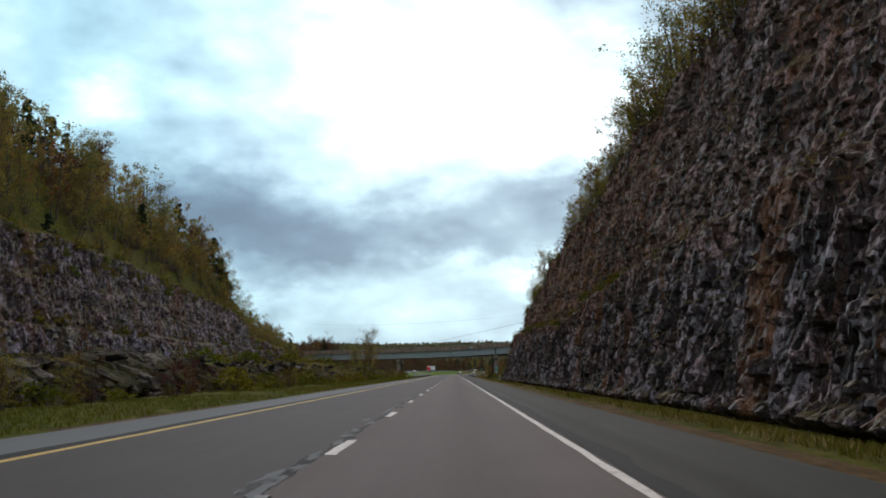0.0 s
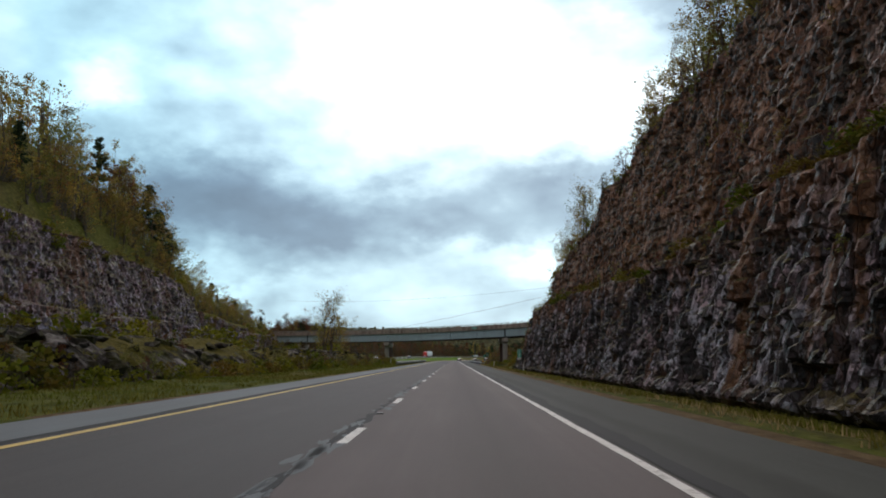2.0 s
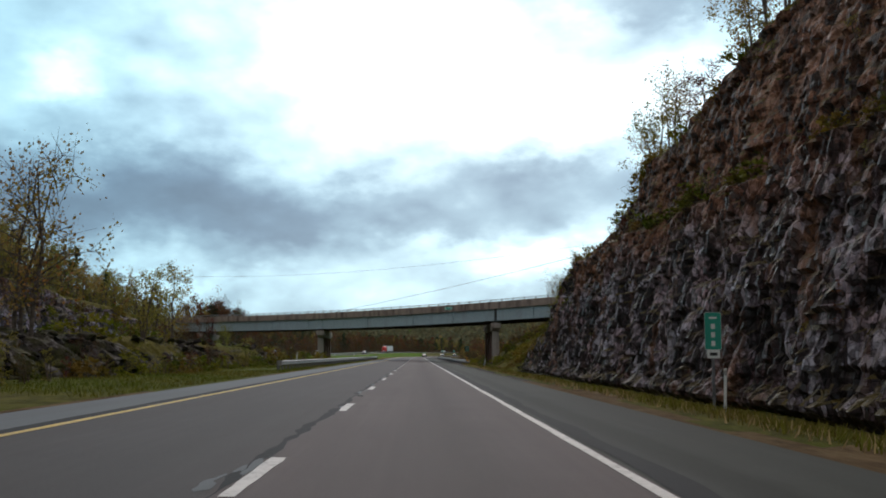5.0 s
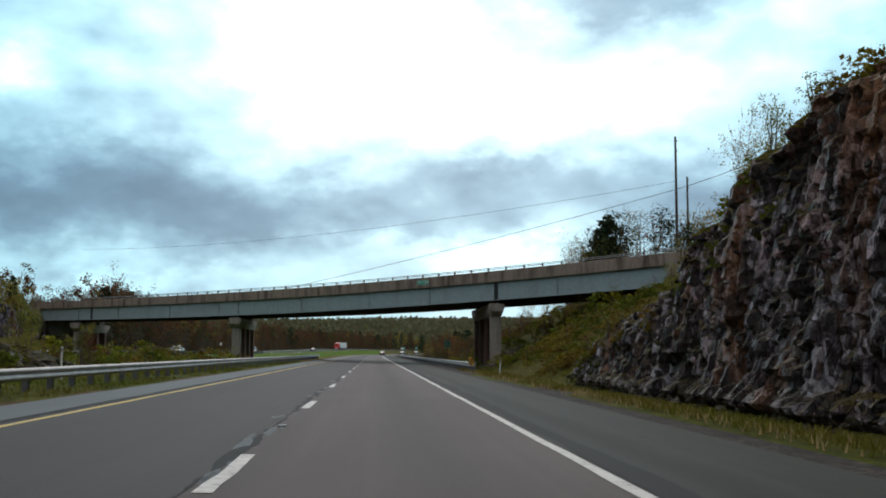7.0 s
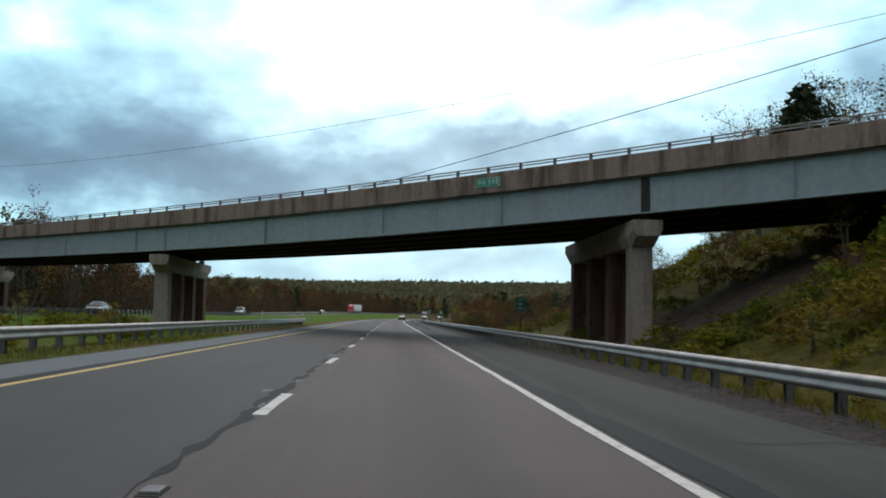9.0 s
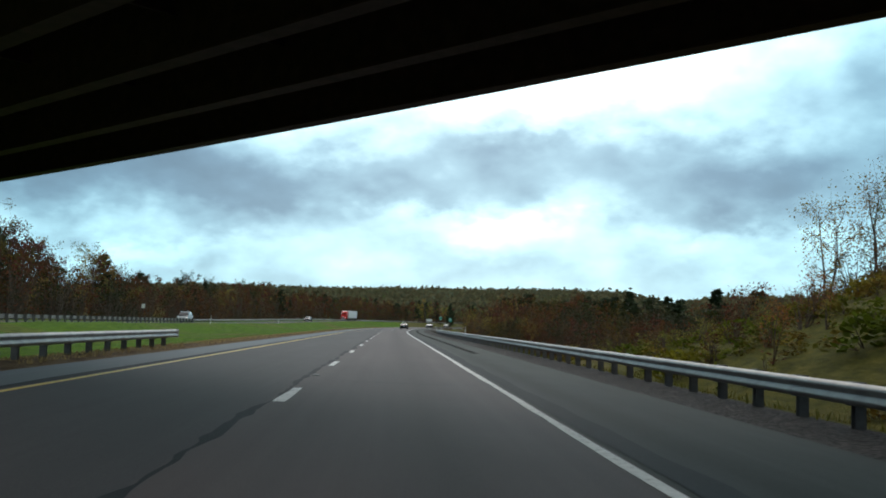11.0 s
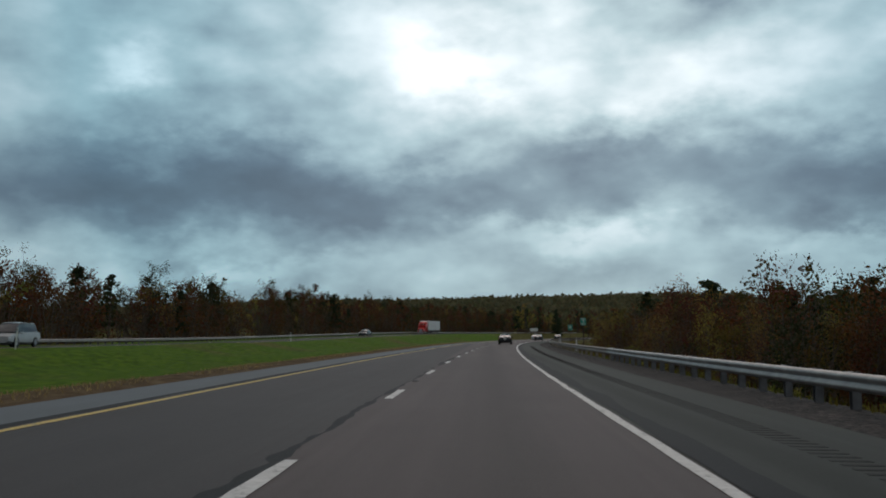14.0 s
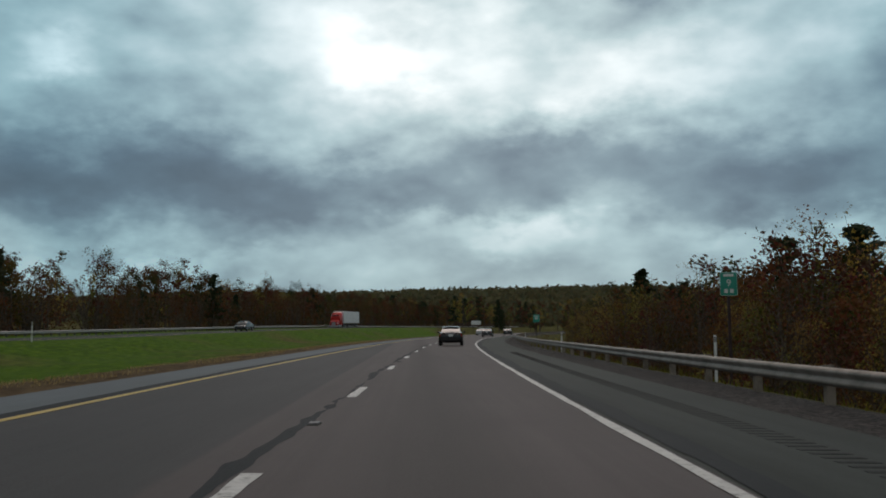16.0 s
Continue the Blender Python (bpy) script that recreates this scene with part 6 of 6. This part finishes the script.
def loft(name, stations, mat, angle=40):
    """Half sections (x, z) from the lower outside to the top middle, along y, mirrored and closed at both ends."""
    bm = bmesh.new()
    rings = []
    for y, half in stations:
        ring = [bm.verts.new((x, y, z)) for x, z in half]
        ring += [bm.verts.new((-x, y, z)) for x, z in half[::-1] if x > 1e-4]
        rings.append(ring)
    n = len(rings[0])
    for a, b in zip(rings, rings[1:]):
        for k in range(n):
            bm.faces.new((a[k], a[(k + 1) % n], b[(k + 1) % n], b[k]))
    bm.faces.new(rings[0][::-1])
    bm.faces.new(rings[-1])
    bmesh.ops.recalc_face_normals(bm, faces=bm.faces)
    return finish(name, bm, mat, angle)


def wheel_meshes(r, w):
    bm = bmesh.new()
    bmesh.ops.create_cone(bm, cap_ends=True, segments=24, radius1=r, radius2=r, depth=w, matrix=pose(0, 0, 0, 0, 90, 0))
    bmesh.ops.bevel(bm, geom=[e for e in bm.edges if len(e.link_faces) == 2 and e.calc_face_angle(0) > 1], offset=w * 0.18, segments=2, affect="EDGES")
    tyre = finish("tyre", bm, TYRE, 40)
    bm = bmesh.new()
    bmesh.ops.create_cone(bm, cap_ends=True, segments=20, radius1=r * 0.64, radius2=r * 0.64, depth=w + 0.012, matrix=pose(0, 0, 0, 0, 90, 0))
    for k in range(5):
        box_bm(bm, (w + 0.03, r * 0.16, r * 0.56), (0, 0, 0), pose(0, 0, 0, k * 72, 0, 0) @ Matrix.Translation((0, 0, r * 0.3)))
    return tyre, finish("rim", bm, RIM, 30)


def place_vehicle(name, label, s, lat, back=False, z=None, category="car", group="cars on the highway"):
    x, y = plan(s, lat)
    zz = -0.02 * lat if z is None else z
    return thing(name, label, category, pose(float(x), float(y), zz, 0, 0, heading(s) + (180 if back else 0)), group)


def passenger_car(label, s, lat, mat, back=False, z=None, tall=1.0, length=4.8, suv=False, name="car"):
    car = place_vehicle(name, label, s, lat, back, z)
    w, L = 0.91, length / 4.8
    deck = 1.08 if suv else 1.0
    rows = []
    for y, zb, belt, wide in ((-2.4, 0.42, deck - 0.12, 0.86), (-2.32, 0.26, deck - 0.02, 0.95), (-1.75, 0.22, deck + 0.03, 1.0), (0.2, 0.2, deck - 0.02, 1.0), (1.2, 0.22, deck - 0.06, 1.0), (2.0, 0.26, deck - 0.2, 0.96), (2.36, 0.34, deck - 0.32, 0.86)):
        rows.append((y * L, [(0.8 * w * wide, zb), (w * wide, zb + 0.14), (w * wide, 0.66), (w * wide * 0.95, belt - 0.03), (w * wide * 0.8, belt), (0, belt + 0.03)]))
    part("body", loft("body", rows, mat), car)
    top = 1.46 * tall
    glass = []
    back_y = -2.1 if suv else -1.85
    for y, zt, f in ((back_y, deck + 0.02, 0.8), (back_y + (0.25 if suv else 0.85), top - 0.07, 0.72), (0.25, top - 0.02, 0.74), (0.6, top - 0.07, 0.73), (1.4, deck - 0.02, 0.8)):
        glass.append((y * L, [(0.88 * w, deck - 0.06), (0.88 * w, deck), (w * f, max(zt - 0.05, deck + 0.001)), (w * f * 0.8, max(zt, deck + 0.006)), (0, max(zt + 0.015, deck + 0.012))]))
    part("glasshouse", loft("glasshouse", glass, CAR_GLASS), car, "dark tinted windows")
    roof = []
    for y, zt, f in ((back_y + (0.22 if suv else 0.8), top - 0.06, 0.70), (0.2, top, 0.74), (0.58, top - 0.05, 0.72)):
        roof.append((y * L, [(w * f, zt - 0.045), (w * f * 1.01, zt - 0.02), (w * f * 0.82, zt + 0.015), (0, zt + 0.035)]))
    part("roof", loft("roof", roof, mat), car)
    tyre, rim = wheel_meshes(0.34 if not suv else 0.37, 0.22)
    for y in (-1.42, 1.42):
        for x in (-0.82, 0.82):
            wh = part("wheel", None, car, m=pose(x, y * L, 0.34 if not suv else 0.37))
            part("tyre", tyre, wh)
            part("rim", rim, wh)
    for x in (-0.66, 0.66):
        part("tail_lamp", box_mesh("tail_lamp", (0.36, 0.1, 0.17), TAIL, (x, -2.34 * L, 0.80), 0.03), car, "red tail lamp")
        part("head_lamp", box_mesh("head_lamp", (0.34, 0.14, 0.14), LAMP, (x, 2.2 * L, 0.66), 0.04), car, "clear head lamp")
        part("mirror", box_mesh("mirror", (0.2, 0.1, 0.14), mat, (x * 1.5, 0.85 * L, 1.02), 0.03), car)
    part("bumper", box_mesh("bumper", (1.62, 0.16, 0.2), mat, (0, -2.38 * L, 0.46), 0.05), car)
    part("number_plate", box_mesh("number_plate", (0.32, 0.015, 0.16), WHITE_SIGN, (0, -2.43 * L, 0.80), 0.004), car, "blank pale number plate")
    part("rear_trim", box_mesh("rear_trim", (0.7, 0.03, 0.05), RIM, (0, -2.41 * L, 0.92), 0.01), car, "bright boot trim")
    return car


def articulated_lorry(s, lat, z):
    tr = place_vehicle("articulated_lorry", "red tractor unit with a tall sleeper pulling a white box trailer", s, lat, True, z, "lorry", "vehicles on the far carriageway")
    part("cab", loft("cab", [(0.4, [(1.1, 0.7), (1.2, 0.9), (1.2, 3.3), (1.0, 3.75), (0, 3.8)]), (1.7, [(1.1, 0.7), (1.2, 0.9), (1.2, 3.2), (1.0, 3.5), (0, 3.55)]), (2.6, [(1.1, 0.7), (1.2, 0.9), (1.15, 2.3), (0.95, 2.5), (0, 2.55)])], RED_CAB), tr, "red sleeper cab")
    part("bonnet", loft("bonnet", [(2.5, [(0.95, 0.7), (1.05, 0.9), (1.0, 1.75), (0.8, 1.95), (0, 2.0)]), (3.9, [(0.9, 0.6), (1.0, 0.8), (0.9, 1.5), (0.7, 1.7), (0, 1.75)]), (4.2, [(0.85, 0.55), (0.95, 0.7), (0.8, 1.4), (0.6, 1.5), (0, 1.52)])], RED_CAB), tr)
    part("windscreen", box_mesh("windscreen", (1.9, 0.06, 0.75), CAR_GLASS, (0, 0, 0), 0.03), tr, "dark split windscreen", pose(0, 2.32, 2.78, -35, 0, 0))
    part("grille", box_mesh("grille", (0.9, 0.08, 0.85), RIM, (0, 4.2, 1.0), 0.03), tr, "bright grille")
    part("bumper", box_mesh("bumper", (2.3, 0.25, 0.4), RIM, (0, 4.3, 0.45), 0.05), tr)
    for k in (-0.85, 0.85):
        part("head_lamp", box_mesh("head_lamp", (0.3, 0.1, 0.2), LAMP, (k, 4.15, 1.05), 0.04), tr)
    part("trailer", box_mesh("trailer", (2.55, 14.5, 2.8), TRAILER, (0, -7.6, 2.6), 0.05), tr, "plain white box trailer")
    part("chassis", box_mesh("chassis", (0.9, 18.0, 0.25), BLACK, (0, -5.5, 0.95), 0.03), tr)
    tyre, rim = wheel_meshes(0.5, 0.3)
    for yy in (3.2, -0.6, -1.9, -12.2, -13.5):
        for k in (-1.0, 1.0):
            wh = part("wheel", None, tr, m=pose(k, yy, 0.5))
            part("tyre", tyre, wh)
            part("rim", rim, wh)


passenger_car("black four-door saloon with red tail lamps ahead in its lane", 572, -0.1, BLACK_CAR)
for s_, lat_, mat_, lab_ in ((672, 0.1, GREY_CAR, "dark grey saloon far along the curve"), (700, -3.6, SILVER_CAR, "silver car far along the curve"), (722, 0.0, GREY_CAR, "small dark car at the end of the curve")):
    passenger_car(lab_, s_, lat_, mat_)
OTHER_Z36 = float(OTHER_Z(np.array(0.0), np.array(-36.0)))
articulated_lorry(724, -40.2, float(OTHER_Z(np.array(724.0), np.array(-40.2))) - 0.03)
passenger_car("dark saloon on the far carriageway", 640, -34.2, GREY_CAR, True, float(OTHER_Z(np.array(640.0), np.array(-34.2))))
passenger_car("silver sport utility car on the far carriageway", 502, -34.2, SILVER_CAR, True, OTHER_Z36 - 0.03, 1.2, 4.7, True)
passenger_car("pale silver car behind the median guard rail", 398, -34.2, SILVER_CAR, True, OTHER_Z36 - 0.03)
